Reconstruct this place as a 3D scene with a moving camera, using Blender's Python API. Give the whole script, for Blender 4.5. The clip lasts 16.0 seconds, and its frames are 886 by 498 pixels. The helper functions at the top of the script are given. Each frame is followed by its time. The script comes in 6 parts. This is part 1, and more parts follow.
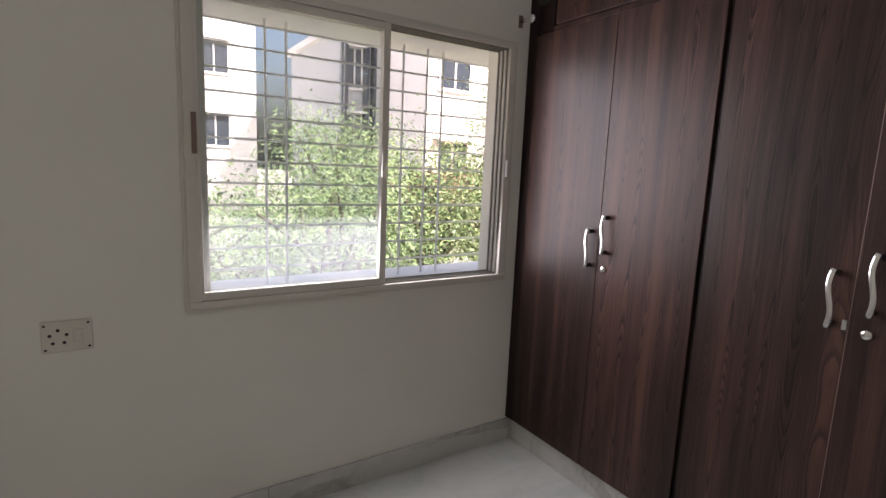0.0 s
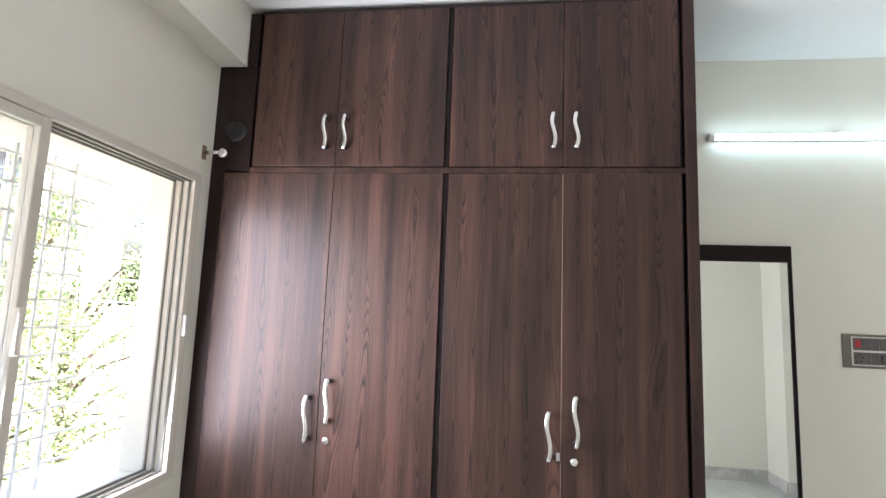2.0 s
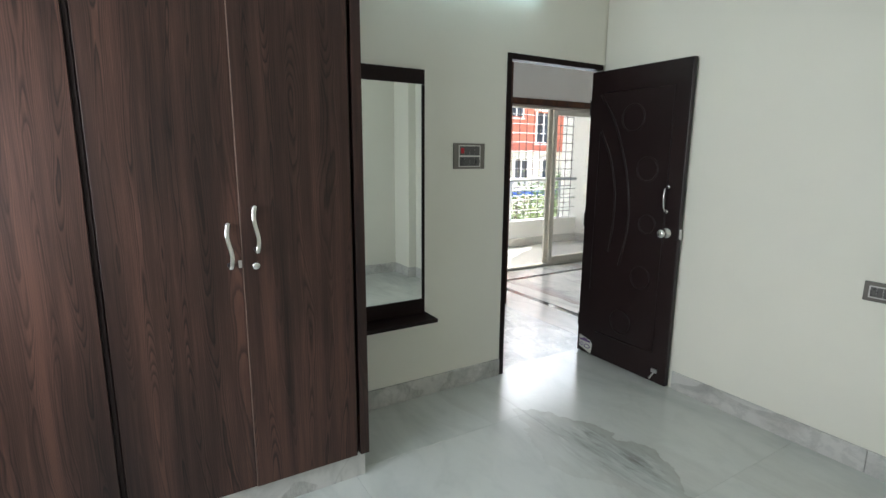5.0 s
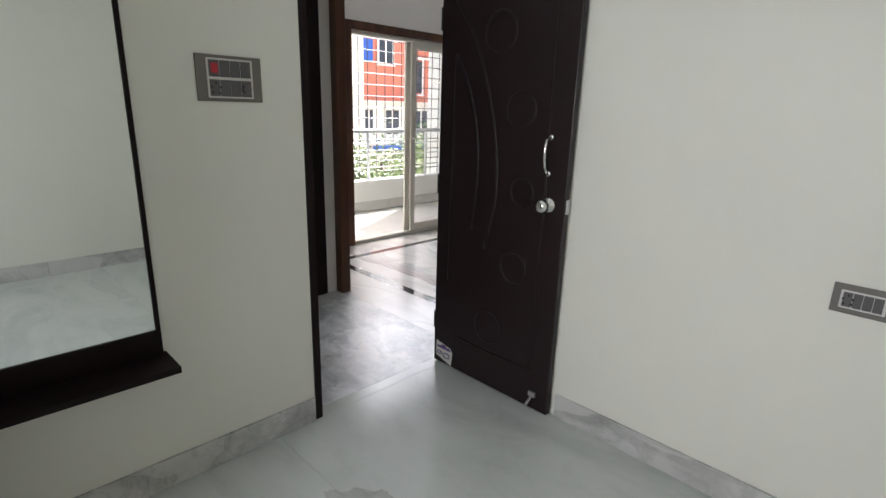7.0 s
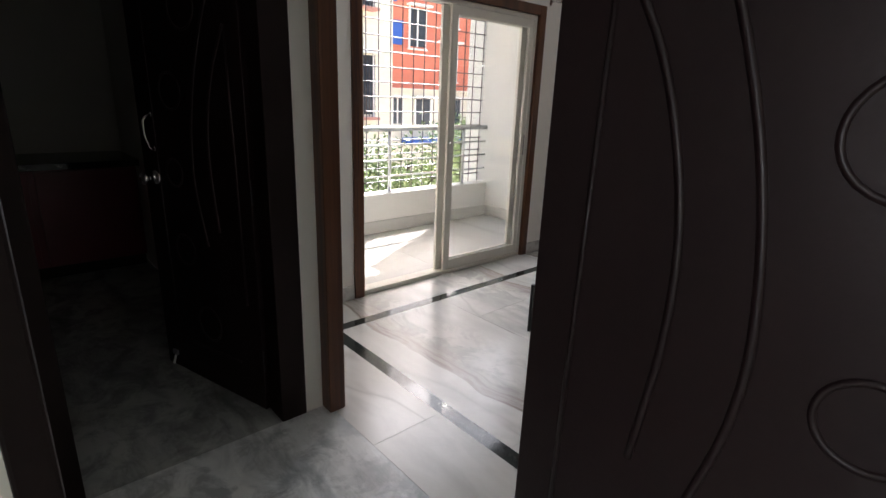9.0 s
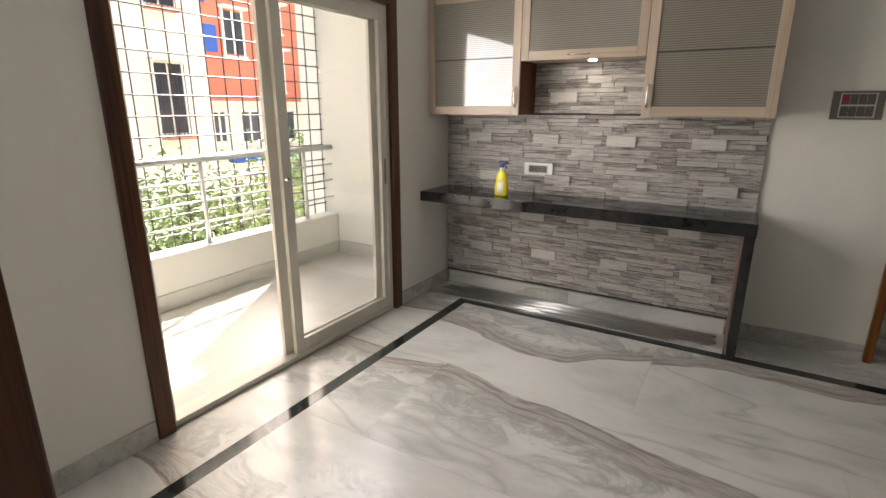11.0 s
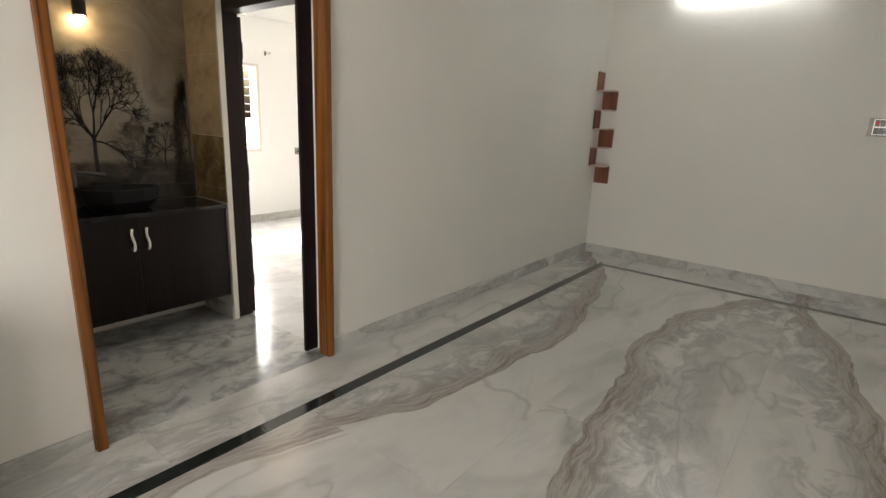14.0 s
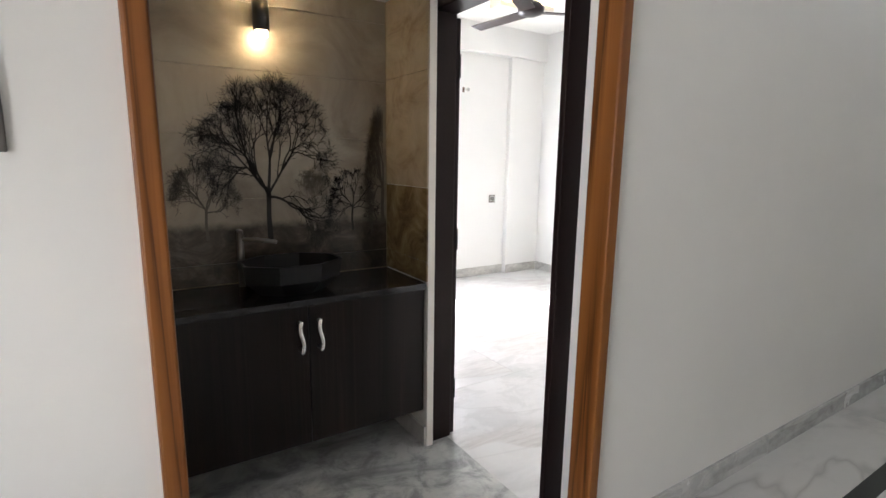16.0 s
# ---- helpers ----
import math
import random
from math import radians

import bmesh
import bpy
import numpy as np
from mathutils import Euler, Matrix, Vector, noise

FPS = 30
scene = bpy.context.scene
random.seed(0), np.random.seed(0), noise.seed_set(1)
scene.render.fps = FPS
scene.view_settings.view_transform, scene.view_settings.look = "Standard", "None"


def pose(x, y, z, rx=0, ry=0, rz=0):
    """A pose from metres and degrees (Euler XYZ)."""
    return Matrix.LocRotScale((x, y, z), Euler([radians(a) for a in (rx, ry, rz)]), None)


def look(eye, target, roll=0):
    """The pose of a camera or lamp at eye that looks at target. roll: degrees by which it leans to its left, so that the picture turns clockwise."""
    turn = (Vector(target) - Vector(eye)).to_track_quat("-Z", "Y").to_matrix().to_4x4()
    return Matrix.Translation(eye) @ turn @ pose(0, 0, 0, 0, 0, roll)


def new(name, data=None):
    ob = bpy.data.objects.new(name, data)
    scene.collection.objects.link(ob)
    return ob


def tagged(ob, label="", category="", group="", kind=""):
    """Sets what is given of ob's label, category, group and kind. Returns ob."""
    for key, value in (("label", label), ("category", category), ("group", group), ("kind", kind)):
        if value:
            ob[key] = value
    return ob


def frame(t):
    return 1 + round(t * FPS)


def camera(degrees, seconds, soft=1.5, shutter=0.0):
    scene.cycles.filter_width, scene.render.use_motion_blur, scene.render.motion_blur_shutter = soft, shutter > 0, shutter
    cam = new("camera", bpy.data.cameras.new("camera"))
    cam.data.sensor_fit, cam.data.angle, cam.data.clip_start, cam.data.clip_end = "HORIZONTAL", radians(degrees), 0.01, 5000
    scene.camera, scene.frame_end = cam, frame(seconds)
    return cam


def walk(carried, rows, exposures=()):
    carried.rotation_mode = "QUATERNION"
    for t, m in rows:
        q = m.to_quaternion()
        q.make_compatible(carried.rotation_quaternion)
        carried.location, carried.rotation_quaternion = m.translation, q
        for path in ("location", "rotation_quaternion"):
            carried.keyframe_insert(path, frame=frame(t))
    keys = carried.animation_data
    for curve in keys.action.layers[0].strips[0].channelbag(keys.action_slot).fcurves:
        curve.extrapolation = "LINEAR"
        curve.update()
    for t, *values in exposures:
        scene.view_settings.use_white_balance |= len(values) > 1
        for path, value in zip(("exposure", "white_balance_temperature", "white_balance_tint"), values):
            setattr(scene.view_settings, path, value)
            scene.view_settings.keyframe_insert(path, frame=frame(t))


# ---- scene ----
cam = camera(82.5, 16.0)
PATH = [
    (0, (0.388, 0.092, 1.439), (1.456, 1.755, 1.131), 2.4),
    (0.5, (0.294, 0.366, 1.455), (1.785, 1.672, 1.193), 3.4),
    (1, (0.215, 0.569, 1.498), (1.995, 1.462, 1.31), 3.6),
    (1.5, (0.151, 0.681, 1.521), (2.077, 1.217, 1.561), 3.5),
    (2, (0.19, 0.835, 1.549), (2.159, 1.087, 1.796), 2.2),
    (2.5, (0.219, 0.976, 1.579), (2.2, 0.907, 1.844), 1.4),
    (3, (0.173, 1.115, 1.551), (2.132, 0.729, 1.658), 1.6),
    (3.5, (0.139, 1.178, 1.519), (2.037, 0.555, 1.419), 1.9),
    (4, (0.133, 1.177, 1.478), (1.953, 0.382, 1.242), 1.6),
    (4.5, (0.13, 1.128, 1.457), (1.878, 0.209, 1.143), 1.1),
    (5, (0.15, 0.947, 1.459), (1.83, -0.074, 1.089), 0.4),
    (7.3, (1.115, -0.172, 1.366), (2.452, -1.554, 0.817), 2.0),
    (7.5, (1.281, -0.282, 1.379), (2.616, -1.661, 0.816), 2.1),
    (8, (1.584, -0.564, 1.37), (2.969, -1.88, 0.777), 2.0),
    (8.2, (1.698, -0.684, 1.376), (3.114, -1.967, 0.785), 2.5),
    (10.3, (2.808, -1.529, 1.421), (4.205, -2.862, 0.9), 1.3),
    (10.5, (2.875, -1.603, 1.427), (4.175, -3.03, 0.905), 1.1),
    (11, (2.967, -1.811, 1.432), (3.951, -3.467, 0.892), 0.2),
    (11.5, (3.084, -2.076, 1.412), (3.663, -3.913, 0.871), 0.5),
    (12, (3.148, -2.294, 1.395), (3.227, -4.22, 0.862), 1.1),
    (12.5, (3.195, -2.51, 1.40), (2.620, -4.360, 0.868), 0.3),
    (13, (3.058, -2.741, 1.385), (2.026, -4.373, 0.856), 1.3),
    (13.5, (2.878, -2.949, 1.385), (1.534, -4.341, 0.878), 2.2),
    (14, (2.776, -3.144, 1.406), (1.255, -4.345, 0.912), 2.5),
    (14.5, (2.674, -3.41, 1.385), (1.150, -4.617, 0.921), 2.3),
    (15, (2.498, -3.724, 1.381), (1.123, -5.116, 0.966), 2.0),
    (15.5, (2.372, -4.045, 1.381), (1.17, -5.597, 1.0), 1.7),
    (16, (2.240, -4.366, 1.375), (1.182, -6.022, 1.022), 0.8),
]
EXPOSURES = [(0.0, 1.0, 6050, 24), (0.6, 1.0, 6050, 24), (1.2, 2.05, 5900, 22), (2.0, 2.65, 5700, 19), (2.6, 2.75, 5650, 20), (3.5, 2.9, 5600, 21), (4.2, 2.6, 5600, 17), (4.5, 2.15, 5600, 12),
             (5.0, 1.9, 5600, 8), (8.0, 1.75, 5750, 16), (10.4, 1.5, 6200, 13), (10.9, 1.9, 6400, 13), (11.5, 1.85, 6500, 14), (12.0, 2.3, 6650, 14), (12.4, 2.5, 6750, 14), (13.0, 3.2, 6650, 14), (13.6, 3.05, 6550, 13),
             (14.0, 2.9, 6400, 12), (15.0, 2.9, 6050, 12), (15.5, 2.7, 5900, 13), (16.0, 3.0, 5750, 14)]
walk(cam, [(t, look(e, a, r)) for t, e, a, r in PATH], EXPOSURES)

# ---- light ----
SUN_AZ = (0.49, -0.87)      # horizontal direction towards the sun
SUN_EL = radians(48)
world = bpy.data.worlds.new("sky")
scene.world = world
world.use_nodes = True
wn = world.node_tree
sky = wn.nodes.new("ShaderNodeTexSky")
sky.sky_type = "NISHITA"
sky.sun_disc = False
sky.sun_elevation = SUN_EL
sky.sun_rotation = math.atan2(SUN_AZ[0], SUN_AZ[1])
sky.dust_density = 9.5
sky.air_density = 1.4
bgn = wn.nodes["Background"]
wn.links.new(sky.outputs[0], bgn.inputs[0])
bgn.inputs[1].default_value = 0.15

sun_data = bpy.data.lights.new("sun", "SUN")
sun_data.energy = 5.0
sun_data.angle = radians(0.6)
sun_data.color = (1.0, 0.95, 0.87)
sun = new("sun", sun_data)
sun.matrix_world = look((SUN_AZ[0] * 20, SUN_AZ[1] * 20, 20 * math.tan(SUN_EL)), (0, 0, 0))


def area(name, eye, target, sx, sy, watts, color):
    d = bpy.data.lights.new(name, "AREA")
    d.shape, d.size, d.size_y, d.energy, d.color = "RECTANGLE", sx, sy, watts, color
    ob = new(name, d)
    ob.matrix_world = look(eye, target)
    return ob


# daylight standing in the real openings
area("window_daylight", (1.30, 2.040, 1.47), (1.30, 0.0, 1.3), 1.3, 1.0, 11.5, (1.0, 0.96, 0.91))
area("balcony_daylight", (5.035, -3.77, 1.45), (0.0, -3.77, 1.35), 1.6, 1.1, 8.5, (1.0, 0.97, 0.93))
area("room_daylight", (-0.2, -9.08, 1.45), (-0.2, -5.0, 1.0), 1.3, 1.0, 9, (1.0, 0.98, 0.95))


# ---- materials ----
def mat(name):
    m = bpy.data.materials.new(name)
    m.use_nodes = True
    return m, m.node_tree, m.node_tree.nodes["Principled BSDF"]


def nd(nt, kind, **kw):
    n = nt.nodes.new("ShaderNode" + kind)
    for k, v in kw.items():
        n.inputs[k].default_value = v
    return n


def coords(nt, scale=(1, 1, 1), loc=(0, 0, 0), rot=(0, 0, 0)):
    tc = nd(nt, "TexCoord")
    mp = nd(nt, "Mapping")
    mp.inputs["Scale"].default_value = scale
    mp.inputs["Location"].default_value = loc
    mp.inputs["Rotation"].default_value = rot
    nt.links.new(tc.outputs["Object"], mp.inputs[0])
    return mp.outputs[0]


def ramp(nt, fac, stops):
    r = nd(nt, "ValToRGB")
    while len(r.color_ramp.elements) < len(stops):
        r.color_ramp.elements.new(0.5)
    for e, (p, c) in zip(r.color_ramp.elements, stops):
        e.position, e.color = p, (*c, 1)
    nt.links.new(fac, r.inputs[0])
    return r.outputs[0]


def noise_tex(nt, vec, scale, detail=4.0, rough=0.55, dist=0.0):
    n = nd(nt, "TexNoise", Scale=scale, Detail=detail, Roughness=rough, Distortion=dist)
    nt.links.new(vec, n.inputs["Vector"])
    return n.outputs["Fac"]


def mixc(nt, fac, a, b, blend="MIX"):
    m = nt.nodes.new("ShaderNodeMix")
    m.data_type, m.blend_type = "RGBA", blend
    for sock, v in ((m.inputs[0], fac), (m.inputs[6], a), (m.inputs[7], b)):
        if isinstance(v, bpy.types.NodeSocket):
            nt.links.new(v, sock)
        elif isinstance(v, tuple):
            sock.default_value = (*v, 1)
        else:
            sock.default_value = v
    return m.outputs[2]


def maths(nt, op, a, b=0.0):
    m = nd(nt, "Math")
    m.operation = op
    for sock, v in ((m.inputs[0], a), (m.inputs[1], b)):
        if isinstance(v, bpy.types.NodeSocket):
            nt.links.new(v, sock)
        else:
            sock.default_value = v
    return m.outputs[0]


def bump(nt, bsdf, height, strength, dist=0.01):
    b = nd(nt, "Bump", Strength=strength, Distance=dist)
    nt.links.new(height, b.inputs["Height"])
    nt.links.new(b.outputs[0], bsdf.inputs["Normal"])


def plain(name, color, rough=0.5, metal=0.0, vary=0.12, scale=9.0, relief=0.05, gloss=0.5):
    m, nt, b = mat(name)
    v = coords(nt)
    big = noise_tex(nt, v, scale * 0.25, 3)
    fine = noise_tex(nt, v, scale * 8, 5)
    f = maths(nt, "ADD", maths(nt, "MULTIPLY", big, 0.6), maths(nt, "MULTIPLY", fine, 0.4))
    lo = tuple(c * (1 - vary) for c in color)
    hi = tuple(min(1, c * (1 + vary)) for c in color)
    nt.links.new(ramp(nt, f, [(0.3, lo), (0.7, hi)]), b.inputs["Base Color"])
    b.inputs["Roughness"].default_value = rough
    b.inputs["Metallic"].default_value = metal
    b.inputs["Specular IOR Level"].default_value = gloss
    if relief:
        bump(nt, b, fine, relief, 0.004)
    return m


def paint(name, color, rough=0.55):
    m, nt, b = mat(name)
    v = coords(nt)
    cloud = noise_tex(nt, v, 1.3, 4)
    roller = noise_tex(nt, v, 240, 2)
    wave = noise_tex(nt, v, 5.0, 3)
    lo = tuple(c * 0.955 for c in color)
    nt.links.new(ramp(nt, cloud, [(0.3, lo), (0.7, color)]), b.inputs["Base Color"])
    b.inputs["Roughness"].default_value = rough
    h = maths(nt, "ADD", maths(nt, "MULTIPLY", roller, 0.12), wave)
    bump(nt, b, h, 0.10, 0.006)
    return m


def wood(name, dark, mid, light, axis="z", ring=9.0, stretch=0.10, rough=0.4, fine=1.0, contrast=1.0, gloss=0.45):
    """Wood with cathedral figure: rings of a stretched, warped field, with fine fibres over them."""
    m, nt, b = mat(name)
    s = {"x": (stretch, 1, 1), "y": (1, stretch, 1), "z": (1, 1, stretch)}[axis]
    sf = {"x": (0.02, 1, 1), "y": (1, 0.02, 1), "z": (1, 1, 0.02)}[axis]
    info = nd(nt, "ObjectInfo")
    tc = nd(nt, "TexCoord")
    shift = nd(nt, "VectorMath")
    shift.operation = "ADD"
    comb = nd(nt, "CombineXYZ")
    nt.links.new(maths(nt, "MULTIPLY", info.outputs["Random"], 13.0), comb.inputs[0])
    nt.links.new(maths(nt, "MULTIPLY", info.outputs["Random"], 7.0), comb.inputs[1])
    nt.links.new(tc.outputs["Object"], shift.inputs[0])
    nt.links.new(comb.outputs[0], shift.inputs[1])

    def mapped(sc):
        mp = nd(nt, "Mapping")
        mp.inputs["Scale"].default_value = sc
        nt.links.new(shift.outputs[0], mp.inputs[0])
        return mp.outputs[0]
    field = noise_tex(nt, mapped(s), 2.6, 2, 0.30, 0.15)
    fibre = noise_tex(nt, mapped(sf), 95 * fine, 3, 0.6)
    field = maths(nt, "ADD", field, maths(nt, "MULTIPLY", fibre, 0.9 / ring))
    rings = maths(nt, "FRACT", maths(nt, "MULTIPLY", field, ring))
    tri = maths(nt, "POWER", maths(nt, "MULTIPLY", maths(nt, "ABSOLUTE", maths(nt, "SUBTRACT", rings, 0.5)), 2.0), 2.2)
    tri = maths(nt, "MULTIPLY", maths(nt, "SUBTRACT", 1.0, tri), 0.5)
    tone = noise_tex(nt, mapped(sf), 6, 2)
    zone = ramp(nt, noise_tex(nt, mapped(s), 3.1, 2), [(0.36, (0.15, 0.15, 0.15)), (0.52, (1, 1, 1))])
    tri = maths(nt, "ADD", maths(nt, "MULTIPLY", maths(nt, "SUBTRACT", tri, 0.25), zone), 0.25)
    f = maths(nt, "ADD", maths(nt, "MULTIPLY", tri, 0.55 * contrast), maths(nt, "MULTIPLY", fibre, 0.42))
    f = maths(nt, "ADD", f, maths(nt, "MULTIPLY", tone, 0.34))
    col = ramp(nt, f, [(0.32, dark), (0.52, mid), (0.78, light)])
    nt.links.new(col, b.inputs["Base Color"])
    b.inputs["Roughness"].default_value = rough
    b.inputs["Specular IOR Level"].default_value = gloss
    bump(nt, b, f, 0.12, 0.003)
    return m


def wenge(name, line, dark, light, rough=0.4):
    """Printed wenge laminate: nested arches and ovals of grain running upright, in soft bands of tone."""
    m, nt, b = mat(name)
    tc = nd(nt, "TexCoord")
    info = nd(nt, "ObjectInfo")
    sep = nd(nt, "SeparateXYZ")
    nt.links.new(tc.outputs["Object"], sep.inputs[0])
    across = maths(nt, "ADD", maths(nt, "ADD", sep.outputs[0], sep.outputs[1]), maths(nt, "MULTIPLY", info.outputs["Random"], 3.7))
    along = maths(nt, "ADD", sep.outputs[2], maths(nt, "MULTIPLY", info.outputs["Random"], 5.3))

    def field(su, sz):
        c = nd(nt, "CombineXYZ")
        nt.links.new(maths(nt, "MULTIPLY", across, su), c.inputs[0])
        nt.links.new(maths(nt, "MULTIPLY", along, sz), c.inputs[1])
        return c.outputs[0]
    sway = maths(nt, "MULTIPLY", maths(nt, "SUBTRACT", noise_tex(nt, field(2.2, 0.55), 1.0, 2, 0.4), 0.5), 0.34)
    phase = maths(nt, "MULTIPLY", maths(nt, "ADD", across, sway), 2 * math.pi / 0.17)
    arch = maths(nt, "COSINE", phase)
    lift = maths(nt, "MULTIPLY", noise_tex(nt, field(1.1, 0.9), 1.0, 3, 0.45), 24.0)
    jag = maths(nt, "MULTIPLY", noise_tex(nt, field(70, 5), 1.0, 3, 0.6), 0.75)
    rings = maths(nt, "ADD", maths(nt, "ADD", maths(nt, "MULTIPLY", arch, 6.4), lift), maths(nt, "ADD", maths(nt, "MULTIPLY", along, 5.0), jag))
    edge = maths(nt, "FRACT", rings)
    pore = ramp(nt, edge, [(0.0, (1, 1, 1)), (0.10, (0.85, 0.85, 0.85)), (0.42, (0.12, 0.12, 0.12)), (0.86, (0.0, 0.0, 0.0)), (1.0, (0.9, 0.9, 0.9))])
    # the figure is bold round the arches and fades into straight grain between them
    bold = maths(nt, "ADD", maths(nt, "MULTIPLY", maths(nt, "POWER", maths(nt, "ABSOLUTE", arch), 2.0), 0.55), 0.40)
    bold = maths(nt, "MULTIPLY", bold, ramp(nt, noise_tex(nt, field(3.5, 0.5), 1.0, 2), [(0.36, (0.45, 0.45, 0.45)), (0.56, (1, 1, 1))]))
    band = noise_tex(nt, field(11, 0.35), 1.0, 4, 0.6)
    fibre = noise_tex(nt, field(230, 4.0), 1.0, 3, 0.6)
    cloud = noise_tex(nt, field(2.0, 1.4), 1.0, 2)
    tone = maths(nt, "ADD", maths(nt, "ADD", maths(nt, "MULTIPLY", band, 0.62), maths(nt, "MULTIPLY", fibre, 0.24)), maths(nt, "MULTIPLY", cloud, 0.14))
    col = ramp(nt, tone, [(0.38, dark), (0.50, tuple(0.62 * p + 0.38 * q for p, q in zip(dark, light))), (0.62, light)])
    col = mixc(nt, maths(nt, "MULTIPLY", pore, bold), col, line)
    nt.links.new(col, b.inputs["Base Color"])
    nt.links.new(maths(nt, "ADD", maths(nt, "MULTIPLY", fibre, 0.16), rough - 0.08), b.inputs["Roughness"])
    b.inputs["Specular IOR Level"].default_value = 0.36
    bump(nt, b, maths(nt, "SUBTRACT", tone, maths(nt, "MULTIPLY", pore, 0.4)), 0.16, 0.002)
    return m


def marble(name, base, cloud, vein, brown, amount=1.0, rough=0.12, scale=1.0, blotch=0.0, per_slab=True, ribbons=(), lens=None):
    m, nt, b = mat(name)
    info = nd(nt, "ObjectInfo")
    tc = nd(nt, "TexCoord")
    shift = nd(nt, "VectorMath")
    shift.operation = "ADD"
    comb = nd(nt, "CombineXYZ")
    if per_slab:
        nt.links.new(maths(nt, "MULTIPLY", info.outputs["Random"], 0.10 if ribbons else 0.22), comb.inputs[1])
        nt.links.new(maths(nt, "MULTIPLY", info.outputs["Random"], 0.5), comb.inputs[2])
    nt.links.new(tc.outputs["Object"], shift.inputs[0])
    nt.links.new(comb.outputs[0], shift.inputs[1])

    def mapped(sc, rot=0.0):
        mp = nd(nt, "Mapping")
        mp.inputs["Scale"].default_value = tuple(c * scale for c in sc)
        mp.inputs["Rotation"].default_value = (0, 0, rot)
        nt.links.new(shift.outputs[0], mp.inputs[0])
        return mp.outputs[0]
    broad = mapped((0.55, 1.15, 1.0), radians(24))
    clouds = noise_tex(nt, broad, 1.9, 6, 0.6, 0.8)
    patch = noise_tex(nt, mapped((1, 1, 1)) if blotch else broad, 4.2 if blotch else 6.5, 6, 0.68, 0.5)
    col = ramp(nt, clouds, [(0.30, cloud), (0.52, base), (0.75, tuple(min(1, c * 1.06) for c in base))])
    # grey mottling
    mott = ramp(nt, patch, [(0.47 if blotch else 0.52, (0, 0, 0)), (0.62 if blotch else 0.72, (1, 1, 1))])
    col = mixc(nt, maths(nt, "MULTIPLY", mott, 0.28 + blotch), col, cloud, "MIX")
    # thin cracks of vein
    vf = noise_tex(nt, mapped((0.45, 1.0, 1.0), radians(-38)), 0.95, 4, 0.5, 0.35)
    thin = maths(nt, "ABSOLUTE", maths(nt, "SUBTRACT", vf, 0.5))
    tm = ramp(nt, thin, [(0.0, (1, 1, 1)), (0.005, (0.4, 0.4, 0.4)), (0.012, (0, 0, 0))])
    col = mixc(nt, maths(nt, "MULTIPLY", tm, 0.42 * amount), col, vein)
    # broad ribbons: a sharp brown edge that fades into grey mottled stone on its other side
    if ribbons:
        sep = nd(nt, "SeparateXYZ")
        nt.links.new(shift.outputs[0], sep.inputs[0])
        xn = maths(nt, "DIVIDE", maths(nt, "ADD", sep.outputs[0], 2.75), 7.8)
        wob = maths(nt, "MULTIPLY", maths(nt, "SUBTRACT", noise_tex(nt, mapped((1, 1, 1)), 1.5, 4, 0.45, 0.2), 0.5), 0.30)
        blot = ramp(nt, noise_tex(nt, mapped((0.8, 1.2, 1.0), radians(20)), 4.2, 7, 0.68, 0.9), [(0.45, (0, 0, 0)), (0.55, (1, 1, 1)), (0.63, (0.5, 0.5, 0.5))])
        for side, width, line in ribbons:
            run = ramp(nt, xn, [((x + 2.75) / 7.8, ((y + 5.4) / 7.6,) * 3) for x, y in line])
            d = maths(nt, "MULTIPLY", maths(nt, "SUBTRACT", sep.outputs[1], maths(nt, "SUBTRACT", maths(nt, "MULTIPLY", run, 7.6), 5.4)), side)
            d = maths(nt, "DIVIDE", maths(nt, "ADD", d, wob), width)
            edge = ramp(nt, maths(nt, "MULTIPLY", d, 0.2), [(0.0, (0, 0, 0)), (0.008, (1, 1, 1)), (0.10, (0.85, 0.85, 0.85)), (0.20, (0.45, 0.45, 0.45)), (0.27, (0, 0, 0))])
            inner = ramp(nt, maths(nt, "MULTIPLY", d, 0.2), [(0.10, (0, 0, 0)), (0.19, (1, 1, 1)), (0.42, (0.8, 0.8, 0.8)), (0.75, (0, 0, 0))])
            col = mixc(nt, maths(nt, "MULTIPLY", maths(nt, "MULTIPLY", inner, blot), 0.85 * amount), col, tuple(0.68 * c for c in cloud))
            strata = nd(nt, "CombineXYZ")
            nt.links.new(maths(nt, "MULTIPLY", sep.outputs[0], 0.9), strata.inputs[0])
            nt.links.new(maths(nt, "MULTIPLY", d, 1.5), strata.inputs[1])
            layer = noise_tex(nt, strata.outputs[0], 3.2, 6, 0.66, 0.25)
            bcol = ramp(nt, layer, [(0.34, tuple(c * 0.58 for c in brown)), (0.45, brown), (0.53, tuple(0.45 * (p + q) for p, q in zip(brown, base))), (0.62, brown), (0.72, tuple(c * 0.7 for c in brown))])
            col = mixc(nt, maths(nt, "MULTIPLY", edge, 0.95 * amount), col, bcol)
    else:
        rf = noise_tex(nt, mapped((0.30, 0.72, 1.0), radians(10)), 0.95, 3, 0.45, 0.35)
        edge = ramp(nt, rf, [(0.0, (0, 0, 0)), (0.516, (0, 0, 0)), (0.520, (1, 1, 1)), (0.548, (0.9, 0.9, 0.9)), (0.578, (0, 0, 0))])
        inner = ramp(nt, rf, [(0.530, (0, 0, 0)), (0.56, (1, 1, 1)), (0.64, (0.8, 0.8, 0.8)), (0.70, (0.2, 0.2, 0.2))])
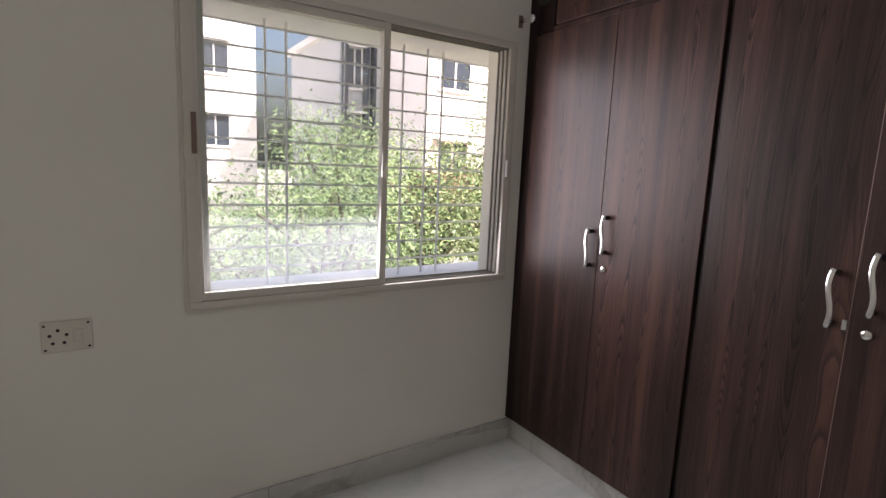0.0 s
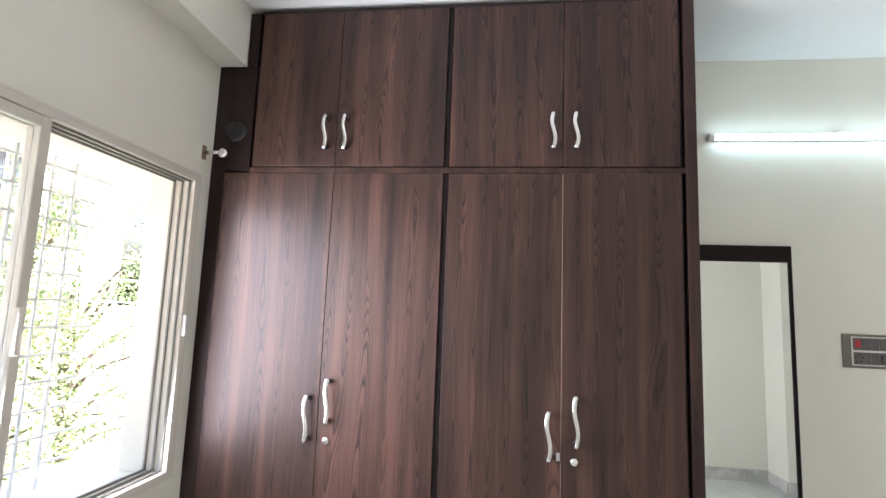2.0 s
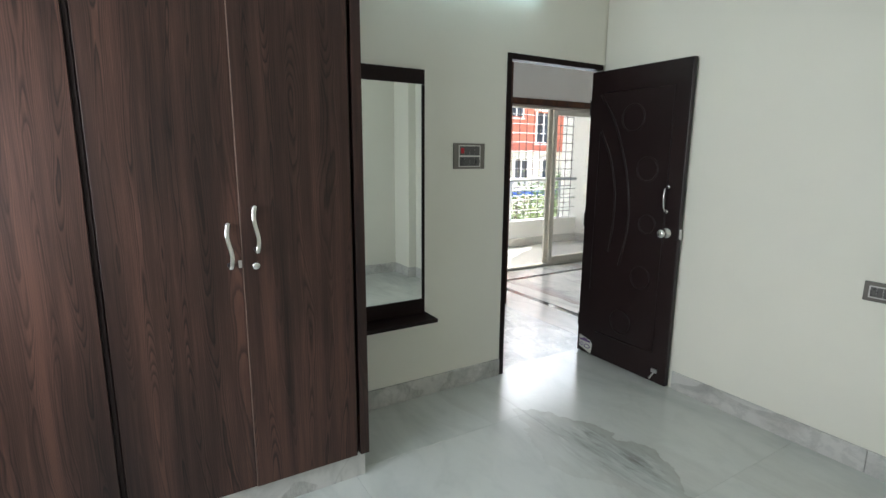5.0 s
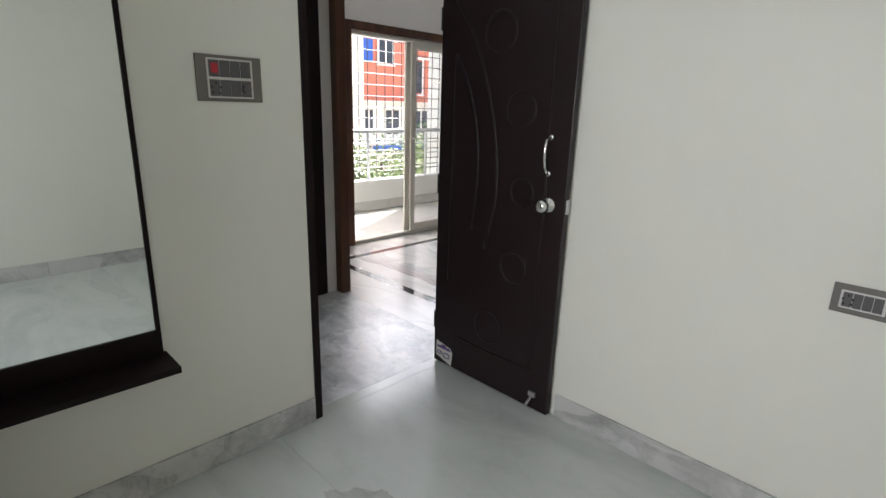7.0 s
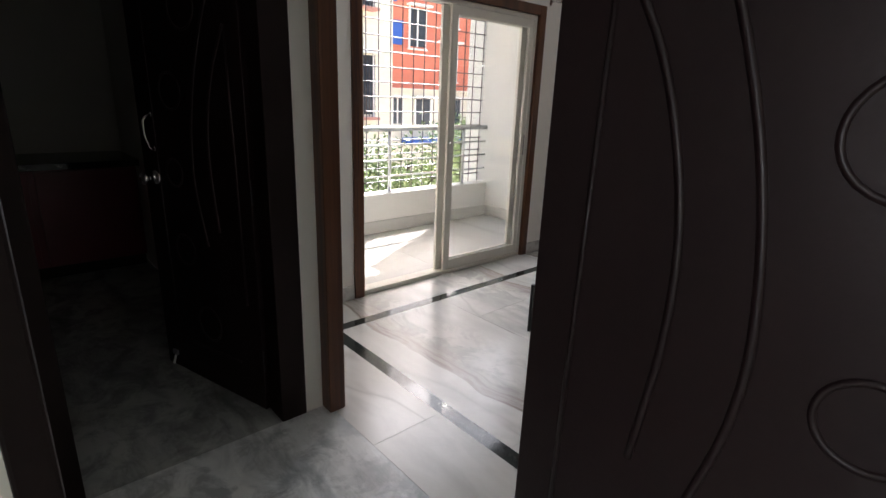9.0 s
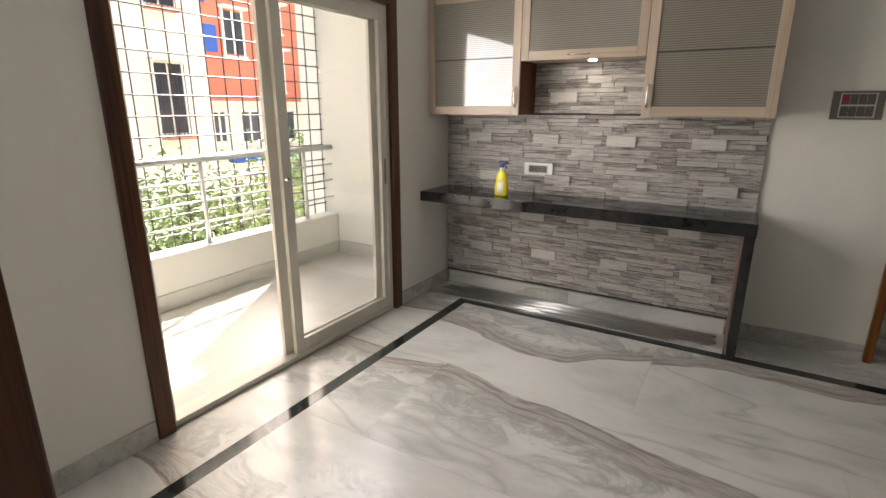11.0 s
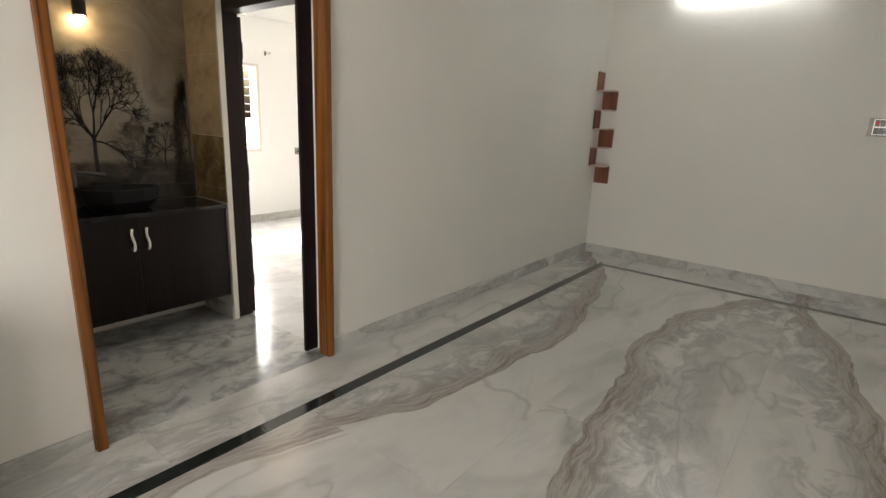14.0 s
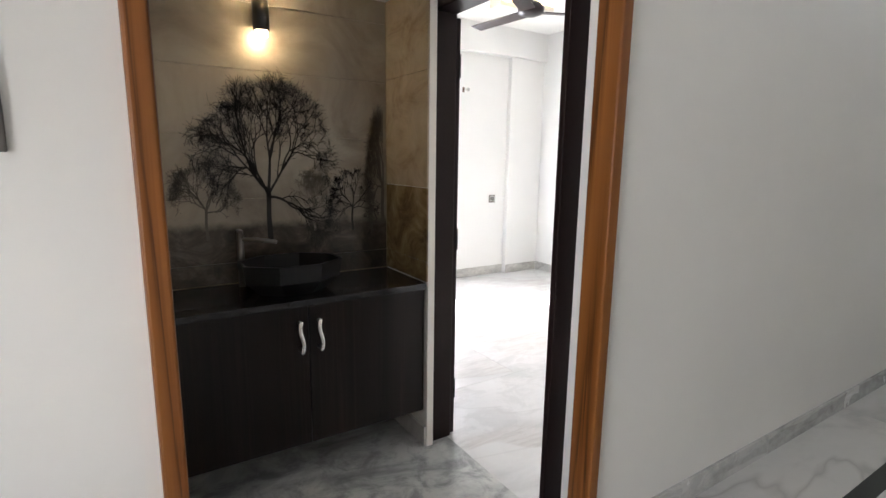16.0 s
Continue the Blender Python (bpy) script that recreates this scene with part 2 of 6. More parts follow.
        blot = ramp(nt, noise_tex(nt, mapped((0.8, 1.2, 1.0), radians(20)), 5.0, 7, 0.7, 0.9), [(0.47, (0, 0, 0)), (0.56, (1, 1, 1))])
        col = mixc(nt, maths(nt, "MULTIPLY", maths(nt, "MULTIPLY", inner, blot), 0.62 * amount), col, tuple(0.75 * c for c in cloud))
        layer = noise_tex(nt, mapped((0.5, 3.2, 1.0), radians(12)), 8.0, 6, 0.72, 1.0)
        bcol = ramp(nt, layer, [(0.33, tuple(c * 0.62 for c in brown)), (0.47, brown), (0.58, tuple(0.5 * (p + q) for p, q in zip(brown, base))), (0.70, tuple(c * 0.8 for c in brown))])
        col = mixc(nt, maths(nt, "MULTIPLY", edge, 0.85 * amount), col, bcol)
    if lens:
        # one lens of grey-brown banded stone, its rim sharper than its heart
        cx, cy, la, lb, turn = lens
        mp = nd(nt, "Mapping")
        mp.vector_type = "TEXTURE"
        mp.inputs["Location"].default_value = (cx, cy, 0)
        mp.inputs["Rotation"].default_value = (0, 0, turn)
        mp.inputs["Scale"].default_value = (la, lb, 1)
        nt.links.new(tc.outputs["Object"], mp.inputs[0])
        sp = nd(nt, "SeparateXYZ")
        nt.links.new(mp.outputs[0], sp.inputs[0])
        off = maths(nt, "MULTIPLY", maths(nt, "SUBTRACT", noise_tex(nt, tc.outputs["Object"], 3.6, 5, 0.55), 0.5), 1.7)
        r2 = maths(nt, "ADD", maths(nt, "ABSOLUTE", maths(nt, "ADD", sp.outputs[1], off)), maths(nt, "POWER", maths(nt, "ABSOLUTE", sp.outputs[0]), 2.0))
        streak = noise_tex(nt, mapped((1.2, 7.0, 1.0), -turn), 3.5, 5, 0.65, 0.6)
        heart = ramp(nt, r2, [(0.0, (0.8, 0.8, 0.8)), (0.55, (0.55, 0.55, 0.55)), (0.95, (0.0, 0.0, 0.0))])
        rim = ramp(nt, r2, [(0.55, (0, 0, 0)), (0.86, (0.75, 0.75, 0.75)), (0.97, (1, 1, 1)), (1.0, (0, 0, 0))])
        fade = ramp(nt, maths(nt, "ADD", maths(nt, "MULTIPLY", sp.outputs[1], 0.5), 0.5), [(0.25, (1, 1, 1)), (0.85, (0.25, 0.25, 0.25))])
        heart = maths(nt, "MULTIPLY", heart, fade)
        rim = maths(nt, "MULTIPLY", rim, fade)
        scol = ramp(nt, streak, [(0.35, tuple(0.62 * c for c in brown)), (0.5, tuple(0.85 * c for c in cloud)), (0.65, base)])
        col = mixc(nt, heart, col, scol)
        col = mixc(nt, maths(nt, "MULTIPLY", rim, maths(nt, "ADD", maths(nt, "MULTIPLY", streak, 0.7), 0.15)), col, brown)
    nt.links.new(col, b.inputs["Base Color"])
    rr = noise_tex(nt, tc.outputs["Object"], 3.0, 4)
    nt.links.new(maths(nt, "ADD", maths(nt, "MULTIPLY", rr, 0.16), rough - 0.05), b.inputs["Roughness"])
    bump(nt, b, noise_tex(nt, tc.outputs["Object"], 2.2, 2), 0.05, 0.004)
    return m


def glass(name, tint=(1, 1, 1), haze=0.0, gloss=0.08):
    """Flat pane: clear, with a Fresnel gloss, and a film of dust."""
    m = bpy.data.materials.new(name)
    m.use_nodes = True
    nt = m.node_tree
    nt.nodes.remove(nt.nodes["Principled BSDF"])
    out = nt.nodes["Material Output"]
    tr = nd(nt, "BsdfTransparent")
    tr.inputs[0].default_value = (*tint, 1)
    gl = nd(nt, "BsdfGlossy", Roughness=0.02)
    lw = nd(nt, "LayerWeight", Blend=0.5)
    mx = nd(nt, "MixShader")
    nt.links.new(maths(nt, "ADD", maths(nt, "MULTIPLY", maths(nt, "POWER", lw.outputs["Facing"], 5.0), 0.8), 0.035), mx.inputs[0])
    nt.links.new(tr.outputs[0], mx.inputs[1])
    nt.links.new(gl.outputs[0], mx.inputs[2])
    last = mx
    if haze:
        df = nd(nt, "BsdfTranslucent")
        df.inputs[0].default_value = (0.85, 0.87, 0.88, 1)
        m2 = nd(nt, "MixShader")
        v = coords(nt)
        n = noise_tex(nt, v, 3.0, 4)
        nt.links.new(maths(nt, "MULTIPLY", n, haze * 2), m2.inputs[0])
        nt.links.new(mx.outputs[0], m2.inputs[1])
        nt.links.new(df.outputs[0], m2.inputs[2])
        last = m2
    nt.links.new(last.outputs[0], out.inputs[0])
    return m


def glow(name, color, strength):
    m, nt, b = mat(name)
    b.inputs["Base Color"].default_value = (*color, 1)
    b.inputs["Emission Color"].default_value = (*color, 1)
    b.inputs["Emission Strength"].default_value = strength
    return m


def ledger_stone(name, lift=0.0):
    m, nt, b = mat(name)
    info = nd(nt, "ObjectInfo")
    geo = nd(nt, "NewGeometry")
    rnd = maths(nt, "FRACT", maths(nt, "ADD", info.outputs["Random"], geo.outputs["Random Per Island"]))
    v = coords(nt, (1.0, 1.0, 15.0))
    streak = noise_tex(nt, v, 8.0, 7, 0.72, 0.4)
    grit = noise_tex(nt, coords(nt), 120, 4)
    f = maths(nt, "ADD", maths(nt, "MULTIPLY", streak, 0.95), maths(nt, "MULTIPLY", grit, 0.22))
    f = maths(nt, "ADD", f, maths(nt, "MULTIPLY", maths(nt, "SUBTRACT", rnd, 0.5 - lift * 5), 0.20))
    col = ramp(nt, f, [(0.34, (0.055, 0.047, 0.042)), (0.47, (0.22, 0.197, 0.178)), (0.62, (0.46, 0.43, 0.395)), (0.84, (0.66, 0.63, 0.585))])
    nt.links.new(col, b.inputs["Base Color"])
    b.inputs["Roughness"].default_value = 0.62
    bump(nt, b, f, 0.6, 0.008)
    return m


def tile_mural(name):
    """Warm beige mist with a printed dark field of ground below it, its edge ragged."""
    m, nt, b = mat(name)
    v = coords(nt)
    n = noise_tex(nt, v, 3.0, 6, 0.6, 0.8)
    mist = ramp(nt, n, [(0.3, (0.20, 0.165, 0.12)), (0.55, (0.33, 0.285, 0.215)), (0.75, (0.40, 0.355, 0.275))])
    g = noise_tex(nt, coords(nt, (1, 1, 1.4), rot=(0.3, 0.5, 0.2)), 5.5, 7, 0.68, 1.0)
    earth = ramp(nt, g, [(0.34, (0.020, 0.016, 0.012)), (0.5, (0.075, 0.060, 0.043)), (0.66, (0.17, 0.138, 0.100))])
    sep = nd(nt, "SeparateXYZ")
    nt.links.new(v, sep.inputs[0])
    edge = maths(nt, "ADD", sep.outputs[2], maths(nt, "MULTIPLY", noise_tex(nt, v, 14, 4), 0.07))
    mask = ramp(nt, maths(nt, "SUBTRACT", edge, 0.60), [(0.49, (1, 1, 1)), (0.53, (0, 0, 0))])
    nt.links.new(mixc(nt, mask, mist, earth), b.inputs["Base Color"])
    b.inputs["Roughness"].default_value = 0.28
    return m


def tile_ground(name, dark, mid, light):
    m, nt, b = mat(name)
    v = coords(nt, (1, 1, 1.3), rot=(0.3, 0.5, 0.2))
    n = noise_tex(nt, v, 4.5, 7, 0.68, 1.0)
    col = ramp(nt, n, [(0.32, dark), (0.5, mid), (0.68, light)])
    nt.links.new(col, b.inputs["Base Color"])
    b.inputs["Roughness"].default_value = 0.25
    return m


def leaf_mat(name, c0, c1):
    m, nt, b = mat(name)
    geo = nd(nt, "NewGeometry")
    nt.links.new(ramp(nt, geo.outputs["Random Per Island"], [(0.0, c0), (1.0, c1)]), b.inputs["Base Color"])
    b.inputs["Roughness"].default_value = 0.5
    b.inputs["Transmission Weight"].default_value = 0.0
    b.inputs["Subsurface Weight"].default_value = 0.0
    return m


# brown ribbons in the hall marble: side the grey fades to, width, and the run of the sharp edge over the plan
RIBBONS = (
    (-1, 0.15, ((-2.7, -5.2), (-1.91, -4.82), (-1.21, -4.58), (-0.38, -4.43), (0.1, -4.47), (0.58, -4.5), (1.0, -4.56), (1.42, -4.72), (2.06, -4.86), (3.03, -4.8), (3.42, -4.6), (3.73, -4.4), (4.3, -4.52), (4.7, -4.62))),
    (1, 0.16, ((-2.3, -3.3), (-2.18, -3.56), (-1.6, -3.8), (-1.14, -3.95), (-0.41, -4.02), (0.01, -3.94), (0.53, -3.85), (0.99, -3.74), (2.0, -3.62), (3.25, -3.88), (3.69, -3.95), (4.33, -4.05), (4.71, -4.0))),
    (-1, 0.14, ((-2.35, -3.2), (-2.02, -3.05), (-1.21, -2.86), (-0.5, -2.74), (1.0, -2.62), (2.4, -2.75), (4.7, -2.6))),
)
M = dict(
    wall=paint("cream_wall_paint", (0.80, 0.785, 0.69)),
    hallwall=paint("offwhite_wall_paint", (0.80, 0.775, 0.715)),
    ceiling=paint("white_ceiling_paint", (0.84, 0.84, 0.82), 0.7),
    laminate=wenge("dark_wenge_laminate", (0.0050, 0.0024, 0.0020), (0.0125, 0.0060, 0.0048), (0.092, 0.044, 0.031), 0.42),
    carcass=plain("dark_carcass_board", (0.016, 0.008, 0.007), 0.5, gloss=0.25),
    edge=plain("laminate_edge_band", (0.20, 0.13, 0.10), 0.5),
    doorskin=plain("dark_brown_moulded_door", (0.0135, 0.0058, 0.0062), 0.38, 0, 0.25, 12, 0.12, 0.38),
    blackframe=plain("black_brown_door_frame", (0.011, 0.005, 0.0046), 0.5, 0, 0.25, 8, 0.1, 0.18),
    teak=wood("polished_teak", (0.045, 0.012, 0.003), (0.165, 0.056, 0.011), (0.26, 0.100, 0.022), "z", 26.0, 0.05, 0.34, 0.7, 1.1, 0.3),
    # the teak again, with the shade it stands in put into its colour
    shadeteak=wood("shaded_teak", (0.020, 0.006, 0.003), (0.070, 0.024, 0.009), (0.135, 0.052, 0.019), "z", 8.0, 0.06, 0.32),
    ash=wood("light_ash_wood", (0.34, 0.26, 0.19), (0.48, 0.385, 0.295), (0.60, 0.49, 0.39), "x", 8.0, 0.06, 0.42, 0.8, 0.5),
    ashv=wood("light_ash_wood_upright", (0.34, 0.26, 0.19), (0.48, 0.385, 0.295), (0.60, 0.49, 0.39), "z", 8.0, 0.06, 0.42, 0.8, 0.5),
    cabside=wood("red_brown_cabinet_side", (0.07, 0.022, 0.011), (0.13, 0.045, 0.022), (0.18, 0.07, 0.035), "z", 6.0, 0.08, 0.4),
    vanity=wood("grey_brown_vanity_laminate", (0.007, 0.0048, 0.0044), (0.015, 0.0105, 0.009), (0.042, 0.029, 0.024), "z", 7.0, 0.06, 0.36, 1.0, 0.5, 0.22),
    upvc=plain("cream_coated_aluminium", (0.66, 0.63, 0.55), 0.42, 0, 0.05, 9, 0.02),
    track=plain("grey_track_gap", (0.26, 0.25, 0.215), 0.5),
    whitebar=plain("white_painted_bar", (0.78, 0.78, 0.76), 0.4, 0, 0.05),
    darkbar=plain("dark_painted_grille_bar", (0.045, 0.030, 0.028), 0.45),
    steel=plain("brushed_stainless_steel", (0.66, 0.66, 0.66), 0.30, 1.0, 0.05, 20, 0.02),
    chrome=plain("satin_chrome", (0.78, 0.77, 0.75), 0.16, 1.0, 0.04, 20, 0.0),
    granite=plain("polished_black_granite", (0.020, 0.019, 0.020), 0.07, 0, 0.7, 60, 0.0),
    strip=plain("dark_green_granite_inlay", (0.020, 0.024, 0.023), 0.10, 0, 0.8, 40, 0.0),
    marble_room=marble("pale_green_marble_floor", (0.62, 0.64, 0.60), (0.47, 0.50, 0.47), (0.24, 0.25, 0.23), (0.25, 0.235, 0.20), 0.15, 0.16, lens=(1.72, -0.90, 0.56, 0.23, radians(8))),
    marble_hall=marble("veined_white_marble_floor", (0.64, 0.625, 0.59), (0.45, 0.445, 0.42), (0.24, 0.225, 0.205), (0.25, 0.205, 0.17), 0.9, 0.20, ribbons=RIBBONS),
    marble_far=marble("white_marble_far_floor", (0.62, 0.62, 0.605), (0.47, 0.475, 0.465), (0.26, 0.255, 0.245), (0.36, 0.32, 0.285), 0.45, 0.2),
    marble_lobby=marble("mottled_grey_marble_floor", (0.52, 0.525, 0.505), (0.19, 0.20, 0.195), (0.20, 0.21, 0.21), (0.27, 0.26, 0.23), 0.3, 0.13, 1.6, 0.42, False),
    marble_pass=marble("pale_mottled_marble_floor", (0.80, 0.81, 0.80), (0.29, 0.31, 0.32), (0.26, 0.27, 0.27), (0.33, 0.32, 0.29), 0.3, 0.25, 1.6, 0.45, False),
    skirt=marble("grey_veined_marble_skirting", (0.60, 0.59, 0.555), (0.43, 0.43, 0.405), (0.22, 0.215, 0.20), (0.30, 0.285, 0.26), 0.6, 0.22, 2.2),
    grout=plain("joint_filler", (0.42, 0.41, 0.38), 0.8),
    bal_floor=plain("pale_balcony_tile", (0.60, 0.59, 0.55), 0.25, 0, 0.06, 3, 0.02),
    stone=ledger_stone("stacked_ledger_stone"),
    backing=plain("dark_stone_joint", (0.055, 0.05, 0.046), 0.9),
    mural=tile_mural("beige_mural_tile"),
    rusttile=tile_ground("rust_brown_marble_tile", (0.07, 0.045, 0.02), (0.20, 0.145, 0.07), (0.34, 0.27, 0.155)),
    beigetile=tile_ground("plain_beige_tile", (0.26, 0.20, 0.125), (0.36, 0.295, 0.20), (0.42, 0.35, 0.245)),
    treeprint=plain("charcoal_tree_print", (0.016, 0.013, 0.011), 0.35, 0, 0.2),
    treepale=plain("pale_tree_print", (0.19, 0.16, 0.122), 0.35, 0, 0.2),
    treemid=plain("grey_tree_print", (0.115, 0.097, 0.074), 0.35, 0, 0.2),
    darksteel=plain("dark_brushed_steel", (0.20, 0.19, 0.18), 0.28, 1.0, 0.05, 20, 0.0),
    basin=plain("matt_black_ceramic", (0.007, 0.007, 0.008), 0.45, 0, 0.2, 9, 0.0, 0.25),
    blackmetal=plain("black_painted_metal", (0.015, 0.014, 0.014), 0.35),
    plate=plain("bronze_grey_switch_plate", (0.17, 0.155, 0.135), 0.34, 0.35, 0.06, 20, 0.0),
    modframe=plain("silver_module_frame", (0.62, 0.60, 0.57), 0.3, 0.7, 0.04, 20, 0.0),
    module=plain("grey_switch_module", (0.10, 0.095, 0.09), 0.35, 0, 0.1, 20, 0.0),
    red=plain("red_switch", (0.45, 0.02, 0.03), 0.4, 0, 0.05, 20, 0.0),
    hole=plain("dark_socket_hole", (0.012, 0.012, 0.012), 0.6, 0, 0.05, 20, 0.0),
    ivory=plain("ivory_plastic", (0.66, 0.63, 0.54), 0.35, 0, 0.04, 20, 0.0),
    white=plain("white_plastic", (0.80, 0.80, 0.78), 0.35, 0, 0.03, 20, 0.0),
    yellow=plain("yellow_plastic", (0.72, 0.60, 0.03), 0.25, 0, 0.04, 20, 0.0),
    blue=plain("navy_blue_plastic", (0.015, 0.018, 0.12), 0.3, 0, 0.05, 20, 0.0),
    paper=plain("pale_label_paper", (0.70, 0.69, 0.62), 0.5, 0, 0.05, 20, 0.0),
    purple=plain("purple_print", (0.14, 0.07, 0.22), 0.5, 0, 0.05, 20, 0.0),
    maroon=plain("maroon_laminate", (0.16, 0.012, 0.03), 0.35, 0, 0.15),
    redwood=wood("red_brown_veneer", (0.10, 0.028, 0.012), (0.18, 0.055, 0.026), (0.25, 0.085, 0.042), "z", 6.0, 0.08, 0.35),
    shelfedge=plain("pale_pink_shelf_edge", (0.55, 0.42, 0.38), 0.4),
    tube=glow("tube_light_glow", (0.78, 1.0, 0.97), 1.6),
    warm=glow("warm_lamp_glow", (1.0, 0.72, 0.38), 14.0),
    spot=glow("small_downlight_glow", (1.0, 0.90, 0.72), 12.0),
    tube2=glow("hall_tube_glow", (0.97, 1.0, 0.97), 3.4),
    cove=glow("warm_cove_glow", (1.0, 0.62, 0.25), 2.0),
    pane=glass("clear_window_glass"),
    hazy=glass("dusty_window_glass", (0.96, 0.98, 0.98), 0.045),
    ribbed=None,
    mirror=plain("mirror_silver", (0.86, 0.89, 0.87), 0.01, 1.0, 0.0, 5, 0.0),
    facade_cream=plain("cream_facade_paint", (0.86, 0.80, 0.66), 0.8, 0, 0.08, 1.0, 0.05),
    facade_red=plain("brick_red_facade_paint", (0.60, 0.19, 0.12), 0.8, 0, 0.10, 1.0, 0.05),
    facade_white=plain("white_facade_paint", (0.84, 0.82, 0.78), 0.8, 0, 0.08, 1.0, 0.05),
    facade_pink=plain("pink_facade_paint", (0.52, 0.25, 0.20), 0.8, 0, 0.10, 1.0, 0.05),
    facade_grey=plain("grey_facade_paint", (0.55, 0.56, 0.57), 0.8, 0, 0.08, 1.0, 0.05),
    darkglass=plain("dark_window_glass", (0.05, 0.06, 0.075), 0.12, 0, 0.2),
    bluecloth=plain("blue_sheet", (0.03, 0.10, 0.42), 0.6),
    bark=plain("grey_brown_bark", (0.10, 0.075, 0.055), 0.9, 0, 0.3, 12, 0.4),
    leaf=leaf_mat("green_leaves", (0.09, 0.15, 0.055), (0.25, 0.34, 0.13)),
    leaf2=leaf_mat("yellow_green_leaves", (0.10, 0.155, 0.05), (0.28, 0.34, 0.13)),
    ground=plain("dusty_ground", (0.38, 0.34, 0.28), 0.95, 0, 0.2, 0.7, 0.3),
    outerwall=paint("outer_wall_paint", (0.82, 0.81, 0.765), 0.8),
)


def ribbed_glass():
    m, nt, b = mat("cabinet_glass_painted_ribs")
    tc = nd(nt, "TexCoord")
    sep = nd(nt, "SeparateXYZ")
    nt.links.new(tc.outputs["Object"], sep.inputs[0])
    # light and shade of the ribs painted as stripes; the pane is flat
    wave = maths(nt, "SINE", maths(nt, "MULTIPLY", sep.outputs[2], 2 * math.pi / 0.0125))
    f = maths(nt, "ADD", maths(nt, "MULTIPLY", wave, 0.5), 0.5)
    nt.links.new(ramp(nt, f, [(0.0, (0.20, 0.18, 0.145)), (1.0, (0.36, 0.325, 0.268))]), b.inputs["Base Color"])
    b.inputs["Roughness"].default_value = 0.18
    b.inputs["Coat Weight"].default_value = 1.0
    b.inputs["Coat IOR"].default_value = 1.9
    b.inputs["Coat Roughness"].default_value = 0.02
    b.inputs["Transmission Weight"].default_value = 0.25
    return m


M["ribbed"] = ribbed_glass()


# ---- building tools ----
def box(bm, lo, hi, bevel=0.0):
    c = [(a + b) / 2 for a, b in zip(lo, hi)]
    d = [abs(b - a) for a, b in zip(lo, hi)]
    r = bmesh.ops.create_cube(bm, size=1.0, matrix=Matrix.Translation(c) @ Matrix.Diagonal((*d, 1)))
    if bevel:
        es = list({e for v in r["verts"] for e in v.link_edges})
        bmesh.ops.bevel(bm, geom=es, offset=min(bevel, min(d) * 0.45), segments=2, affect="EDGES", profile=0.5)
    return bm


def boxes(*args, bevel=0.0):
    bm = bmesh.new()
    for lo, hi in args:
        box(bm, lo, hi, bevel)
    return bm


def B(x0, x1, y0, y1, z0, z1, bevel=0.0):
    return boxes(((min(x0, x1), min(y0, y1), min(z0, z1)), (max(x0, x1), max(y0, y1), max(z0, z1))), bevel=bevel)


def cyl(bm, p0, p1, r0, r1=None, seg=16):
    p0, p1 = Vector(p0), Vector(p1)
    d = p1 - p0
    m = Matrix.Translation((p0 + p1) / 2) @ d.to_track_quat("Z", "Y").to_matrix().to_4x4()
    bmesh.ops.create_cone(bm, cap_ends=True, segments=seg, radius1=r0, radius2=r0 if r1 is None else r1, depth=d.length, matrix=m)
    return bm


def C(p0, p1, r0, r1=None, seg=16):
    return cyl(bmesh.new(), p0, p1, r0, r1, seg)


def sweep(bm, pts, r, seg=8, flat=1.0, side=None, closed=False):
    """A tube along points; flat squeezes it across the direction side."""
    pts = [Vector(p) for p in pts]
    n = len(pts)
    rings = []
    for i, p in enumerate(pts):
        a = pts[i - 1] if (i or closed) else p
        b = pts[(i + 1) % n] if (i < n - 1 or closed) else p
        t = (b - a).normalized()
        u = Vector(side) if side else (Vector((0, 0, 1)) if abs(t.z) < 0.9 else Vector((1, 0, 0)))
        u = (u - t * u.dot(t)).normalized()
        w = t.cross(u)
        rr = r[i] if isinstance(r, (list, tuple)) else r
        rings.append([bm.verts.new(p + u * math.cos(2 * math.pi * k / seg) * rr * flat + w * math.sin(2 * math.pi * k / seg) * rr) for k in range(seg)])
    for i in range(n if closed else n - 1):
        r0, r1 = rings[i], rings[(i + 1) % n]
        for k in range(seg):
            bm.faces.new((r0[k], r0[(k + 1) % seg], r1[(k + 1) % seg], r1[k]))
    if not closed:
        bm.faces.new(rings[0][::-1])
        bm.faces.new(rings[-1])
    return bm


def smooth_line(pts, n=24):
    """Catmull-Rom through points."""
    P = [Vector(p) for p in pts]
    P = [P[0] * 2 - P[1]] + P + [P[-1] * 2 - P[-2]]
    out = []
    k = len(P) - 3
    for i in range(n + 1):
        f = i / n * k
        j = min(int(f), k - 1)
        t = f - j
        a, b, c, d = P[j:j + 4]
        out.append(0.5 * ((2 * b) + (c - a) * t + (2 * a - 5 * b + 4 * c - d) * t * t + (3 * b - a - 3 * c + d) * t ** 3))
    return out


def lathe(bm, profile, centre, seg=24, axis="z"):
    rings = []
    for r, h in profile:
        ring = []
        for k in range(seg):
            a = 2 * math.pi * k / seg
            p = (r * math.cos(a), r * math.sin(a), h)
            if axis == "x":
                p = (h, p[0], p[1])
            elif axis == "y":
                p = (p[0], h, p[1])
            ring.append(bm.verts.new(Vector(p) + Vector(centre)))
        rings.append(ring)
    for r0, r1 in zip(rings, rings[1:]):
        for k in range(seg):
            bm.faces.new((r0[k], r0[(k + 1) % seg], r1[(k + 1) % seg], r1[k]))
    bm.faces.new(rings[0][::-1])
    bm.faces.new(rings[-1])
    return bm


